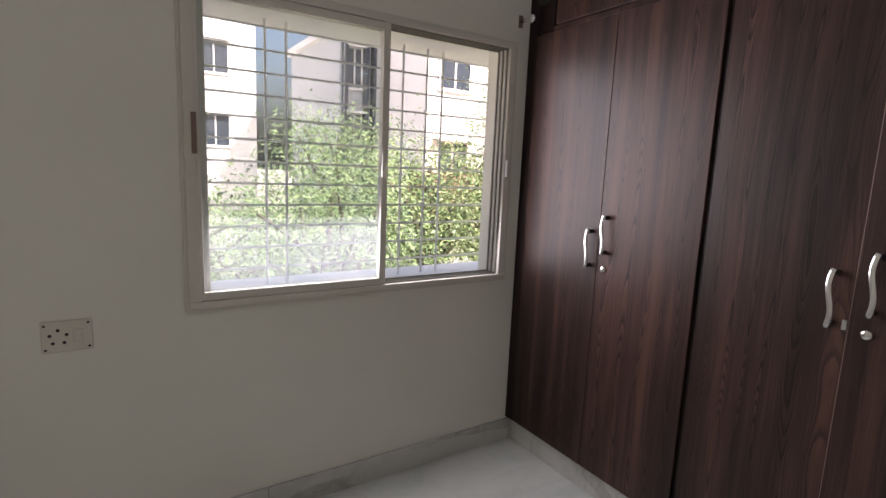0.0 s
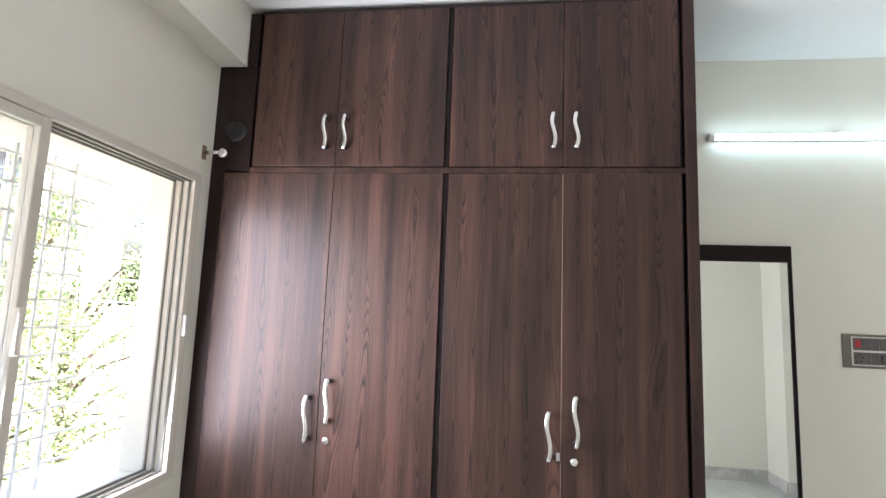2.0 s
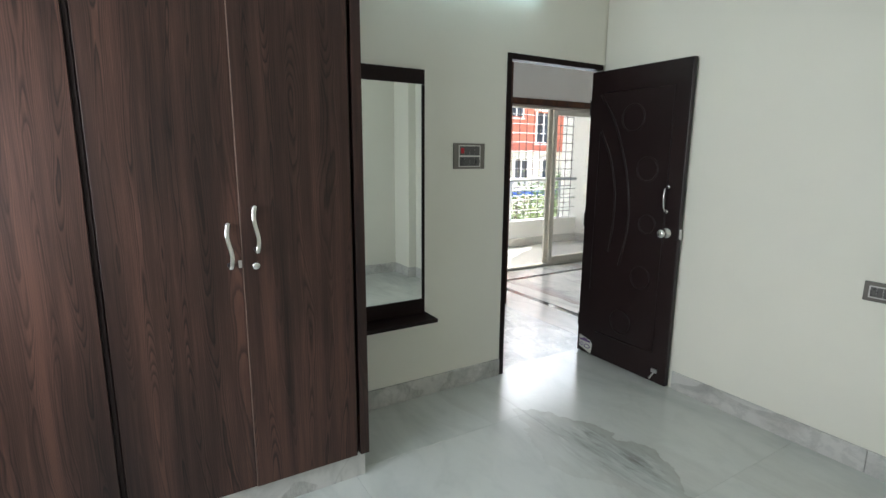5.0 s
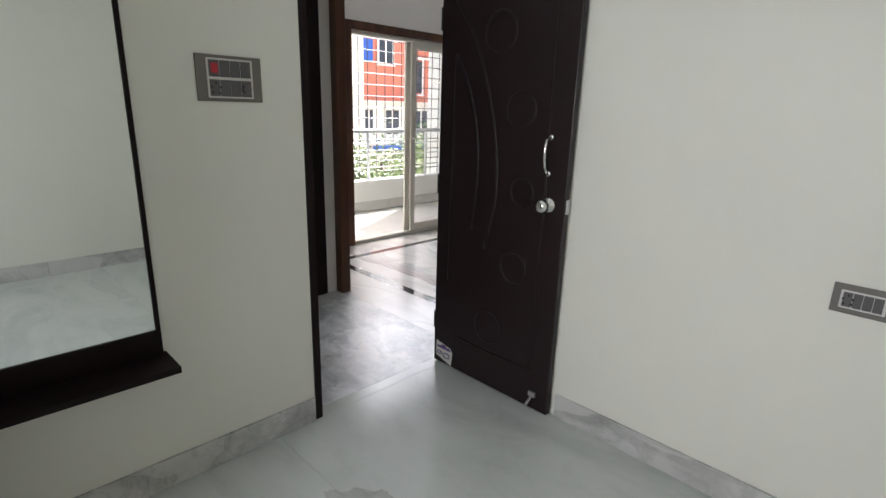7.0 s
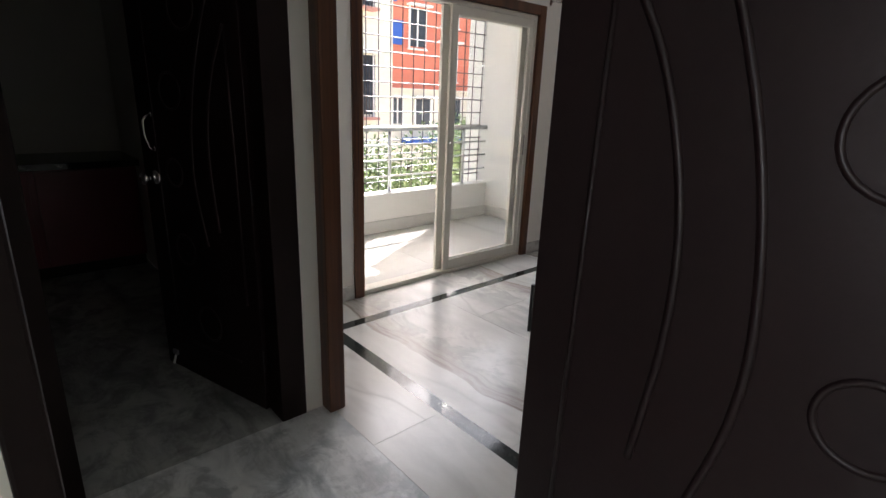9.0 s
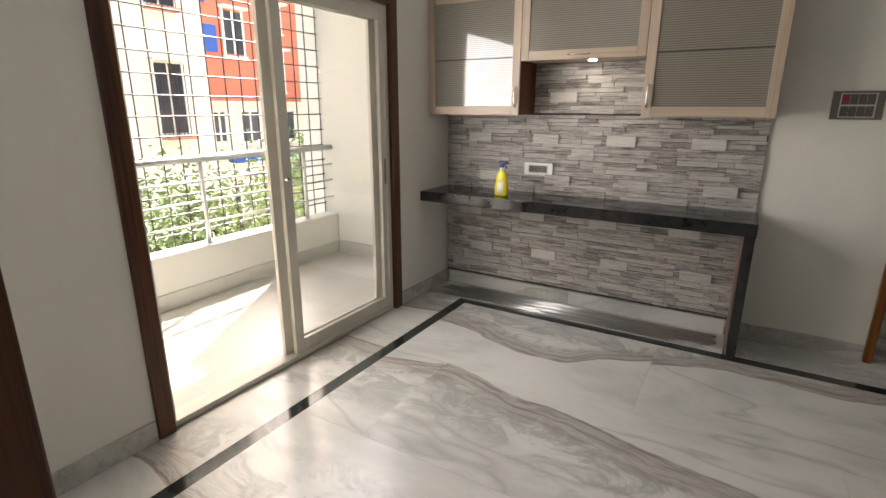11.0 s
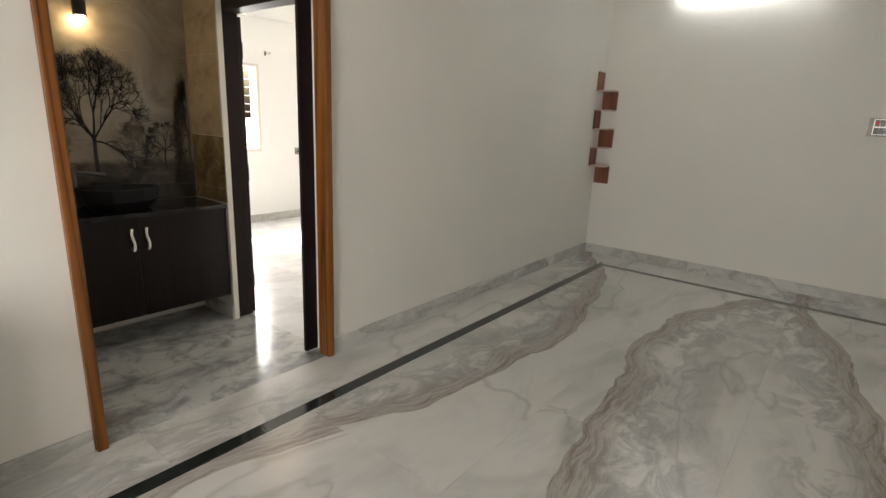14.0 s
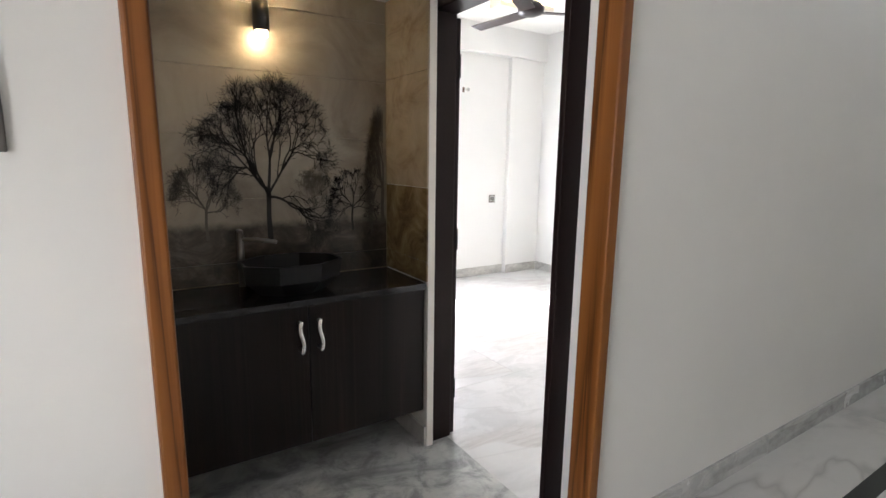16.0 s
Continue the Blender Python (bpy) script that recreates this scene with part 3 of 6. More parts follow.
def mesh_of(name, bm, material, soft=False):
    bmesh.ops.recalc_face_normals(bm, faces=bm.faces)
    me = bpy.data.meshes.new(name)
    bm.to_mesh(me)
    bm.free()
    me.materials.append(material)
    if soft:
        for p in me.polygons:
            p.use_smooth = True
    return me


def solid(name, bm, material, label="", category="", group="", kind="", soft=False):
    return tagged(new(name, mesh_of(name, bm, material, soft)), label, category, group, kind)


def thing(name, base, label, category, group="", kind=""):
    ob = new(name)
    ob.empty_display_size = 0.1
    ob.matrix_basis = Matrix.Translation(base)
    return tagged(ob, label, category, group, kind)


def part(name, bm, material, parent, label="", soft=False):
    """One mesh under a thing or a part; coordinates are the world's."""
    ob = new(name, bm if isinstance(bm, bpy.types.Mesh) else mesh_of(name, bm, material, soft))
    ob.parent = parent
    ob.matrix_parent_inverse = parent.matrix_basis.inverted() if parent.type == "EMPTY" else Matrix()
    return tagged(ob, label)


# ---- structure ----
CEIL = 2.82


def wall_x(name, x0, x1, y0, y1, z1, holes, material):
    """A wall standing along y, between x0 and x1, with holes (ya, yb, za, zb)."""
    bm = bmesh.new()
    y = y0
    for ya, yb, za, zb in sorted(holes):
        box(bm, (x0, y, 0), (x1, ya, z1))
        if za > 0:
            box(bm, (x0, ya, 0), (x1, yb, za))
        if zb < z1:
            box(bm, (x0, ya, zb), (x1, yb, z1))
        y = yb
    box(bm, (x0, y, 0), (x1, y1, z1))
    return solid(name, bm, material, kind="structure")


def wall_y(name, y0, y1, x0, x1, z1, holes, material):
    bm = bmesh.new()
    x = x0
    for xa, xb, za, zb in sorted(holes):
        box(bm, (x, y0, 0), (xa, y1, z1))
        if za > 0:
            box(bm, (xa, y0, 0), (xb, y1, za))
        if zb < z1:
            box(bm, (xa, y0, zb), (xb, y1, z1))
        x = xb
    box(bm, (x, y0, 0), (x1, y1, z1))
    return solid(name, bm, material, kind="structure")


W, HW = M["wall"], M["hallwall"]
wall_y("wall_bedroom_north", 2.07, 2.27, -0.65, 2.75, CEIL, [(0.58, 2.018, 0.910, 2.044)], W)
wall_x("wall_bedroom_west", -0.65, -0.45, -1.905, 2.07, CEIL, [], W)
wall_x("wall_bedroom_east", 2.68, 2.75, -1.905, 2.07, CEIL, [(-1.876, -1.035, 0, 2.06)], W)
wall_y("wall_hall_north", -2.06, -1.905, -2.95, 5.20, CEIL, [(2.75, 4.03, 0, 2.50)], HW)
wall_x("wall_lobby_east", 4.03, 4.17, -1.905, -0.60, CEIL, [(-1.890, -1.06, 0, 2.06)], HW)
wall_y("wall_lobby_north", -0.75, -0.60, 2.75, 4.03, CEIL, [], HW)
wall_x("wall_hall_east", 5.05, 5.20, -5.40, -2.06, CEIL, [(-4.69, -2.84, 0, 2.09)], HW)
wall_y("wall_hall_south", -5.54, -5.40, -2.95, 5.20, CEIL, [(0.97, 2.217, 0, 2.14)], HW)
wall_x("wall_hall_west", -2.95, -2.75, -5.40, -2.06, CEIL, [], HW)
wall_x("wall_alcove_west", 0.90, 1.04, -6.705, -5.54, CEIL, [(-6.37, -5.53, 0, 2.05)], HW)
wall_x("wall_alcove_east", 2.235, 2.38, -6.705, -5.54, CEIL, [], HW)
wall_y("wall_alcove_south", -6.855, -6.705, 0.90, 2.38, CEIL, [], HW)
wall_y("wall_far_room_south", -9.33, -9.13, -2.37, 2.38, CEIL, [(-0.93, 0.55, 0.92, 1.98)], M["ceiling"])
wall_x("wall_far_room_west", -2.37, -2.17, -9.13, -5.54, CEIL, [], M["ceiling"])
wall_x("wall_far_room_east", 2.24, 2.38, -9.13, -6.855, CEIL, [], M["ceiling"])
wall_y("wall_kitchen_north", 0.6, 0.75, 4.17, 7.4, CEIL, [], HW)
wall_x("wall_kitchen_east", 7.25, 7.4, -1.905, 0.6, CEIL, [], HW)
wall_x("wall_kitchen_west", 4.03, 4.17, -0.60, 0.75, CEIL, [], HW)
wall_y("wall_kitchen_south", -2.06, -1.905, 5.20, 7.4, CEIL, [], HW)
solid("wall_balcony_south", B(5.20, 6.86, -5.74, -5.59, -0.2, 2.9), M["outerwall"], kind="structure")
solid("wall_balcony_north", B(5.20, 6.70, -2.215, -2.065, -0.2, 2.9), M["outerwall"], kind="structure")
solid("wall_balcony_side", B(5.055, 5.20, -5.74, -5.54, 0, 2.82), M["outerwall"], kind="structure")
solid("parapet", B(6.45, 6.62, -5.59, -2.215, -0.2, 0.40, 0.01), M["outerwall"], kind="structure")
for nm, a in (("ceiling_bedroom", (-0.65, 2.75, -1.905, 2.27)), ("ceiling_hall", (-2.95, 5.20, -5.54, -1.905)),
              ("ceiling_lobby", (2.75, 4.17, -1.905, -0.60)), ("ceiling_kitchen", (4.17, 7.4, -2.06, 0.75)),
              ("ceiling_far_room", (-2.37, 0.90, -9.33, -5.54)), ("ceiling_far_room_part", (0.90, 2.38, -9.33, -6.855)),
              ("ceiling_balcony", (5.20, 6.64, -5.74, -2.06))):
    solid(nm, B(*a, CEIL, CEIL + 0.15), M["ceiling"], kind="structure")
solid("ceiling_alcove", B(1.041, 2.234, -6.704, -5.541, 2.105, 2.94), M["ceiling"], kind="structure")
solid("beam_bedroom_north", B(-0.45, 2.68, 1.955, 2.07, 2.556, CEIL), W, kind="structure")
solid("beam_bedroom_south", B(-0.45, 2.68, -1.905, -1.80, 2.55, CEIL), W, kind="structure")
solid("wall_bedroom_south", B(-0.079, 2.672, -1.904, -1.872, 0, 2.549), W, kind="structure")
solid("column_bedroom", B(-0.45, -0.08, -1.905, -1.78, 0, 2.55), W, kind="structure")
solid("beam_far_room", B(-2.17, 2.24, -9.13, -9.02, 2.52, CEIL), M["ceiling"], kind="structure")
solid("column_far_room", B(-2.17, -1.67, -9.13, -9.07, 0, 2.52), M["ceiling"], kind="structure")


# ---- floors ----
def slabs(name, x0, x1, y0, y1, sx, sy, material, z=0.0):
    """Laid slabs with hairline joints on a bed, each a piece of its own, staggered row by row."""
    bed = solid(name, B(x0, x1, y0, y1, z - 0.12, z - 0.004), M["grout"], kind="structure")
    cache = {}
    y, row = y0, 0
    while y < y1 - 0.01:
        yb = y1 if y1 - (y + sy) < 0.25 else y + sy
        x = x0
        first = True
        while x < x1 - 0.01:
            step = sx * (0.55 if first and row % 2 else 1.0)
            xb = x1 if x1 - (x + step) < 0.3 else x + step
            first = False
            key = (round(xb - x, 3), round(yb - y, 3))
            me = mesh_of("floor_slab", B(x + 0.0006, xb - 0.0006, y + 0.0006, yb - 0.0006, z - 0.02, z), material)
            part("floor_slab", me, material, bed)
            x = xb
        y, row = yb, row + 1
    return bed


slabs("floor_bedroom", -0.45, 2.68, -1.905, 2.07, 1.7, 1.05, M["marble_room"])
slabs("floor_door_sill", 2.68, 2.75, -1.876, -1.035, 1.0, 1.0, M["marble_room"])
slabs("floor_lobby", 2.75, 4.03, -2.06, -0.75, 1.4, 1.4, M["marble_pass"])
slabs("floor_kitchen", 4.03, 7.25, -1.905, 0.6, 1.2, 1.2, M["marble_lobby"])
# hall: inner field, black inlay, border
SX0, SX1, SY0, SY1, SW = -2.345, 4.735, -5.06, -2.42, 0.075
slabs("floor_hall", SX0 + SW, SX1 - SW, SY0 + SW, SY1 - SW, 1.85, 0.83, M["marble_hall"])
inlay = solid("floor_inlay", boxes(((SX0, SY0, -0.1), (SX1, SY0 + SW, 0.0)), ((SX0, SY1 - SW, -0.1), (SX1, SY1, 0.0)),
                                   ((SX0, SY0 + SW, -0.1), (SX0 + SW, SY1 - SW, 0.0)), ((SX1 - SW, SY0 + SW, -0.1), (SX1, SY1 - SW, 0.0))),
              M["strip"], "polished black granite inlay strip in the marble floor", kind="structure")
slabs("floor_hall_south", -2.75, 5.05, -5.40, SY0, 1.6, 0.5, M["marble_hall"])
slabs("floor_hall_north", -2.75, 5.05, SY1, -2.06, 1.6, 0.5, M["marble_hall"])
slabs("floor_hall_west", -2.75, SX0, SY0, SY1, 0.5, 1.3, M["marble_hall"])
slabs("floor_hall_east", SX1, 5.05, SY0, SY1, 0.5, 1.3, M["marble_hall"])
slabs("floor_alcove", 0.955, 2.235, -6.705, -5.40, 1.5, 1.5, M["marble_lobby"])
slabs("floor_far_room", -2.17, 0.955, -9.13, -5.54, 1.5, 1.2, M["marble_far"])
slabs("floor_far_room_part", 0.955, 2.24, -9.13, -6.855, 1.5, 1.2, M["marble_far"])
slabs("floor_balcony", 5.05, 6.45, -5.59, -2.215, 0.6, 0.6, M["bal_floor"], -0.01)


def skirting(pieces, material, h=0.095):
    """Marble skirting, cut in lengths: (axis, fixed, side, a, b)."""
    for ax, fixed, side, a, b in pieces:
        base = None
        n = max(1, round(abs(b - a) / 1.1))
        for i in range(n):
            p, q = a + (b - a) * i / n, a + (b - a) * (i + 1) / n - 0.0015
            t = fixed + side * 0.013
            bm = B(fixed, t, p, q, 0, h, 0.002) if ax == "x" else B(p, q, fixed, t, 0, h, 0.002)
            if base is None:
                base = solid("baseboard", bm, material, kind="structure")
            else:
                part("skirting_length", bm, material, base)


skirting([("y", 2.07, -1, -0.437, 2.13), ("x", 2.68, -1, -1.03, 0.14), ("y", -1.872, 1, -0.065, 1.965), ("x", -0.45, 1, -1.78, 2.07),
          ("y", -1.78, 1, -0.45, -0.08), ("x", -0.08, 1, -1.905, -1.78)], M["skirt"], 0.115)
skirting([("x", 5.05, -1, -5.39, -4.70), ("x", 5.05, -1, -2.83, -2.07), ("y", -5.40, 1, 2.222, 2.86), ("y", -5.40, 1, -2.74, 0.965),
          ("x", -2.75, 1, -5.387, -2.07), ("y", -2.06, -1, -2.74, 2.65), ("y", -2.06, -1, 4.05, 5.04), ("y", -5.386, 1, 2.94, 5.03)], M["skirt"], 0.10)
skirting([("x", 1.090, 1, -6.685, -6.29), ("y", -9.07, 1, -2.15, -1.67), ("y", -9.13, 1, -1.66, 2.2), ("x", -2.17, 1, -9.06, -5.56),
          ("x", 0.90, -1, -6.685, -6.43), ("x", 4.03, -1, -1.06, -0.76)], M["skirt"], 0.10)
skirting([("x", 6.45, -1, -5.58, -2.23), ("y", -5.59, 1, 5.21, 6.43), ("x", 5.20, 1, -2.80, -2.24)], M["bal_floor"], 0.12)


# ---- door frames and leaves ----
def frame_in_x(name, x0, x1, ya, yb, zt, w, material, label, proud=0.012, kind="structure", near=0.0):
    """A frame lining an opening in a wall that runs along y; near narrows the second jamb."""
    wn_ = near or w
    f = thing(name, ((x0 + x1) / 2, (ya + yb) / 2, 0), label, "door frame", kind=kind)
    part("jamb", B(x0 - proud, x1 + proud, ya, ya + w, 0, zt, 0.004), material, f)
    part("jamb", B(x0 - proud, x1 + proud, yb - wn_, yb, 0, zt, 0.004), material, f)
    part("head", B(x0 - proud, x1 + proud, ya + w + 0.001, yb - wn_ - 0.001, zt - w, zt, 0.004), material, f)
    return f


def frame_in_y(name, y0, y1, xa, xb, zt, w, material, label, proud=0.03, kind="structure"):
    f = thing(name, ((xa + xb) / 2, (y0 + y1) / 2, 0), label, "door frame", kind=kind)
    part("jamb", B(xa, xa + w, y0 - proud, y1 + proud, 0, zt, 0.006), material, f)
    part("jamb", B(xb - w, xb, y0 - proud, y1 + proud, 0, zt, 0.006), material, f)
    part("head", B(xa + w + 0.001, xb - w - 0.001, y0 - proud, y1 + proud, zt - w, zt, 0.006), material, f)
    return f


df = thing("door_frame_1", (2.715, -1.45, 0), "dark brown wooden frame of the bedroom doorway", "door frame", kind="structure")
part("jamb", B(2.674, 2.756, -1.069, -1.034, 0, 2.061, 0.004), M["blackframe"], df)
part("jamb", B(2.674, 2.756, -1.877, -1.8795, 0, 2.061, 0.003), M["blackframe"], df)
part("head", B(2.674, 2.756, -1.860, -1.070, 2.026, 2.061, 0.004), M["blackframe"], df)
frame_in_x("door_frame_2", 4.05, 4.17, -1.950, -1.059, 2.061, 0.115, M["blackframe"], "dark brown wooden frame of the kitchen doorway", 0.027, near=0.06)
frame_in_x("door_frame_3", 0.955, 1.04, -6.371, -5.529, 2.051, 0.06, M["blackframe"], "black-brown wooden frame of the far bedroom doorway", 0.015, near=0.026)
of = thing("opening_frame_1", (4.0, -2.07, 0), "polished teak post and head of the opening to the hall, coloured dark for shade", "door frame", kind="structure")
part("jamb", B(3.952, 4.031, -2.108, -2.030, 0, 2.50, 0.006), M["shadeteak"], of)
part("head", B(2.751, 3.951, -2.108, -2.030, 2.425, 2.50, 0.006), M["shadeteak"], of)
frame_in_y("opening_frame_2", -5.43, -5.40, 0.969, 2.218, 2.141, 0.043, M["teak"], "polished teak lining of the wash alcove opening", 0.033)
frame_in_x("opening_frame_3", 5.05, 5.13, -4.695, -2.835, 2.13, 0.075, M["shadeteak"], "teak surround of the balcony sliding door, coloured dark for shade", 0.02)


def round_knob(parent, centre, n, material):
    knob = part("knob", lathe(bmesh.new(), [(0.032, 0.0), (0.034, 0.004), (0.030, 0.010), (0.014, 0.016), (0.013, 0.034), (0.024, 0.042), (0.029, 0.055), (0.026, 0.068), (0.012, 0.074)], (0, 0, 0), 24, "y"), material, parent, "round satin steel knob", True)
    for v in knob.data.vertices:
        v.co = Vector(centre) + Vector((v.co.x, v.co.y * n, v.co.z))
    return knob


def door_leaf(name, width, height, place, label, sticker, flip=1, du=0.0):
    """A moulded leaf. Local: hinge at u = 0, u along x, face towards +y*flip, then set by place."""
    th = 0.034
    made = []
    leaf = thing(name, (0, 0, 0), label, "door")
    leaf.matrix_basis = place

    def add(nm, bm, material, lab="", soft=False):
        ob = new(nm, mesh_of(nm, bm, material, soft))
        ob.parent = leaf
        made.append(ob)
        return tagged(ob, lab)
    add("panel", B(0, width, -th / 2, th / 2, 0.008, height, 0.004), M["doorskin"])
    f = flip * th / 2
    side = (0, 1, 0)
    k = (width - du) / 0.755 if not sticker else 1.0

    def bead(nm, pts, closed=False, r=0.006):
        add(nm, sweep(bmesh.new(), [(u * k + du, f, z) for u, z in pts], r, 6, 0.8, side, closed), M["doorskin"], "", True)
    for u, z, r in ((0.346, 1.696, 0.085), (0.48, 1.374, 0.075), (0.51, 1.024, 0.06), (0.49, 0.67, 0.072), (0.36, 0.33, 0.082)):
        bead("ring_moulding", [(u + r * math.cos(a * math.pi / 14), z + r * math.sin(a * math.pi / 14)) for a in range(28)], True)
    arc = [(p.x, p.y) for p in smooth_line([(0.07, 1.86, 0), (0.2, 1.68, 0), (0.31, 1.4, 0), (0.36, 1.15, 0), (0.36, 0.95, 0), (0.31, 0.72, 0)], 26)]
    bead("curved_moulding", arc, False, 0.008)
    arc = [(p.x, p.y) for p in smooth_line([(0.09, 1.62, 0), (0.18, 1.45, 0), (0.235, 1.25, 0), (0.245, 1.05, 0), (0.22, 0.8, 0)], 22)]
    bead("curved_moulding", arc, False, 0.008)
    bead("straight_moulding", [(0.085, 1.62), (0.08, 1.1), (0.075, 0.5)])
    bead("border_moulding", [(0.10, 1.87), (0.35, 1.872), (0.63, 1.87), (0.632, 1.0), (0.625, 0.2), (0.4, 0.195), (0.15, 0.2)])
    # hardware
    kb = bmesh.new()
    lathe(kb, [(0.032, 0.0), (0.034, 0.004), (0.030, 0.010), (0.014, 0.016), (0.013, 0.034), (0.024, 0.042), (0.029, 0.055), (0.026, 0.068), (0.012, 0.074)], (0, 0, 0), 24, "y")
    bmesh.ops.transform(kb, matrix=Matrix.Translation((0.655 * k + du, f, 0.99)) @ Matrix.Diagonal((1, flip, 1, 1)), verts=kb.verts)
    add("knob", kb, M["chrome"], "round satin steel door knob", True)
    pull = [(0.64 * k + du, f, 1.27), (0.64 * k + du, f + flip * 0.020, 1.263), (0.64 * k + du, f + flip * 0.036, 1.25), (0.64 * k + du, f + flip * 0.040, 1.21), (0.64 * k + du, f + flip * 0.036, 1.17), (0.64 * k + du, f + flip * 0.020, 1.127), (0.64 * k + du, f, 1.12)]
    hd = sweep(bmesh.new(), smooth_line(pull, 20), 0.0065, 8)
    for z in (1.27, 1.12):
        cyl(hd, (0.64 * k + du, f, z), (0.64 * k + du, f + flip * 0.005, z), 0.013, 0.010, 12)
    add("pull_handle", hd, M["chrome"], "bowed chrome pull handle", True)
    add("latch", B(width - 0.004, width + 0.006, -0.012, 0.012, 0.96, 1.02, 0.002), M["steel"])
    st = B(width - 0.10, width - 0.06, f, f + flip * 0.012, 0.075, 0.10, 0.002)
    cyl(st, (width - 0.08, f + flip * 0.006, 0.08), (width - 0.095, f + flip * 0.03, 0.035), 0.005, 0.007, 8)
    add("door_stopper", st, M["steel"])
    for z in (0.25, 1.0, 1.78):
        add("hinge", C((-0.002, f * 0.9, z - 0.05), (-0.002, f * 0.9, z + 0.05), 0.005, None, 10), M["blackmetal"])
    if sticker:
        s = bmesh.new()
        ps = [(0.02, 0.045), (0.135, 0.012), (0.145, 0.09), (0.13, 0.112), (0.02, 0.135)]
        vs = [s.verts.new((u, f + flip * 0.0012, z)) for u, z in ps]
        s.faces.new(vs)
        add("sticker", s, M["paper"], "torn white and purple paper sticker")
        b2 = bmesh.new()
        for u0, u1, z0, z1 in ((0.028, 0.128, 0.094, 0.108), (0.06, 0.095, 0.108, 0.118)):
            box(b2, (u0, f + flip * 0.0012 - 0.0004, z0), (u1, f + flip * 0.0012 + 0.0008, z1))
        for u, z, r in ((0.045, 0.066, 0.016), (0.098, 0.060, 0.024)):
            sweep(b2, [(u + r * math.cos(a * math.pi / 10), f + flip * 0.002, z + 0.6 * r * math.sin(a * math.pi / 10)) for a in range(20)], 0.003, 5, 1, side, True)
        add("sticker_print", b2, M["purple"])
    return leaf


# bedroom leaf stands open against the side wall; its hinge is on the far jamb
door_leaf("door_1", 0.752, 2.015, Matrix.Translation((2.735, -1.842, 0)) @ Matrix.Rotation(math.pi, 4, "Z"),
          "dark brown moulded door standing open against the wall", True, -1, 0.018)
# kitchen leaf stands open into the kitchen
ang = math.atan2(-1.61 + 1.83, 4.89 - 4.15)
door_leaf("door_2", 0.76, 2.0, Matrix.Translation((4.15, -1.83, 0)) @ Matrix.Rotation(ang, 4, "Z"),
          "dark brown moulded kitchen door standing open", False, 1)
# far bedroom leaf, open into the far room
door_leaf("door_3", 0.72, 1.98, Matrix.Translation((0.93, -6.325, 0)) @ Matrix.Rotation(math.atan2(-0.94, -0.34), 4, "Z"),
          "dark brown moulded door folded back in the far room", False, -1)


# ---- handles, switches ----
def wavy_handle(parent, x, y, z0, z1, nx=-1, ny=0, material=None):
    """S-shaped flat chrome bar on two feet, standing off a face whose outward normal is (nx, ny)."""
    h = z1 - z0
    tx, ty = -ny, nx
    pts = []
    for i in range(15):
        s = i / 14
        off = 0.0065 * math.sin(2 * math.pi * s)
        out = 0.029 + 0.004 * math.sin(math.pi * s)
        pts.append((x + nx * out + tx * off, y + ny * out + ty * off, z0 + h * s))
    bm = sweep(bmesh.new(), pts, 0.0085, 8, 0.45, (nx, ny, 0))
    hd = part("handle", bm, M["chrome"], parent, "wavy satin chrome handle", True)
    for z in (z0 + 0.012, z1 - 0.012):
        i = 0 if z < (z0 + z1) / 2 else -1
        q = pts[i]
        part("handle_foot", C((x + nx * 0.001, y + ny * 0.001, z), (q[0], q[1], z), 0.0095, None, 10), M["blackmetal"], hd)
    return hd


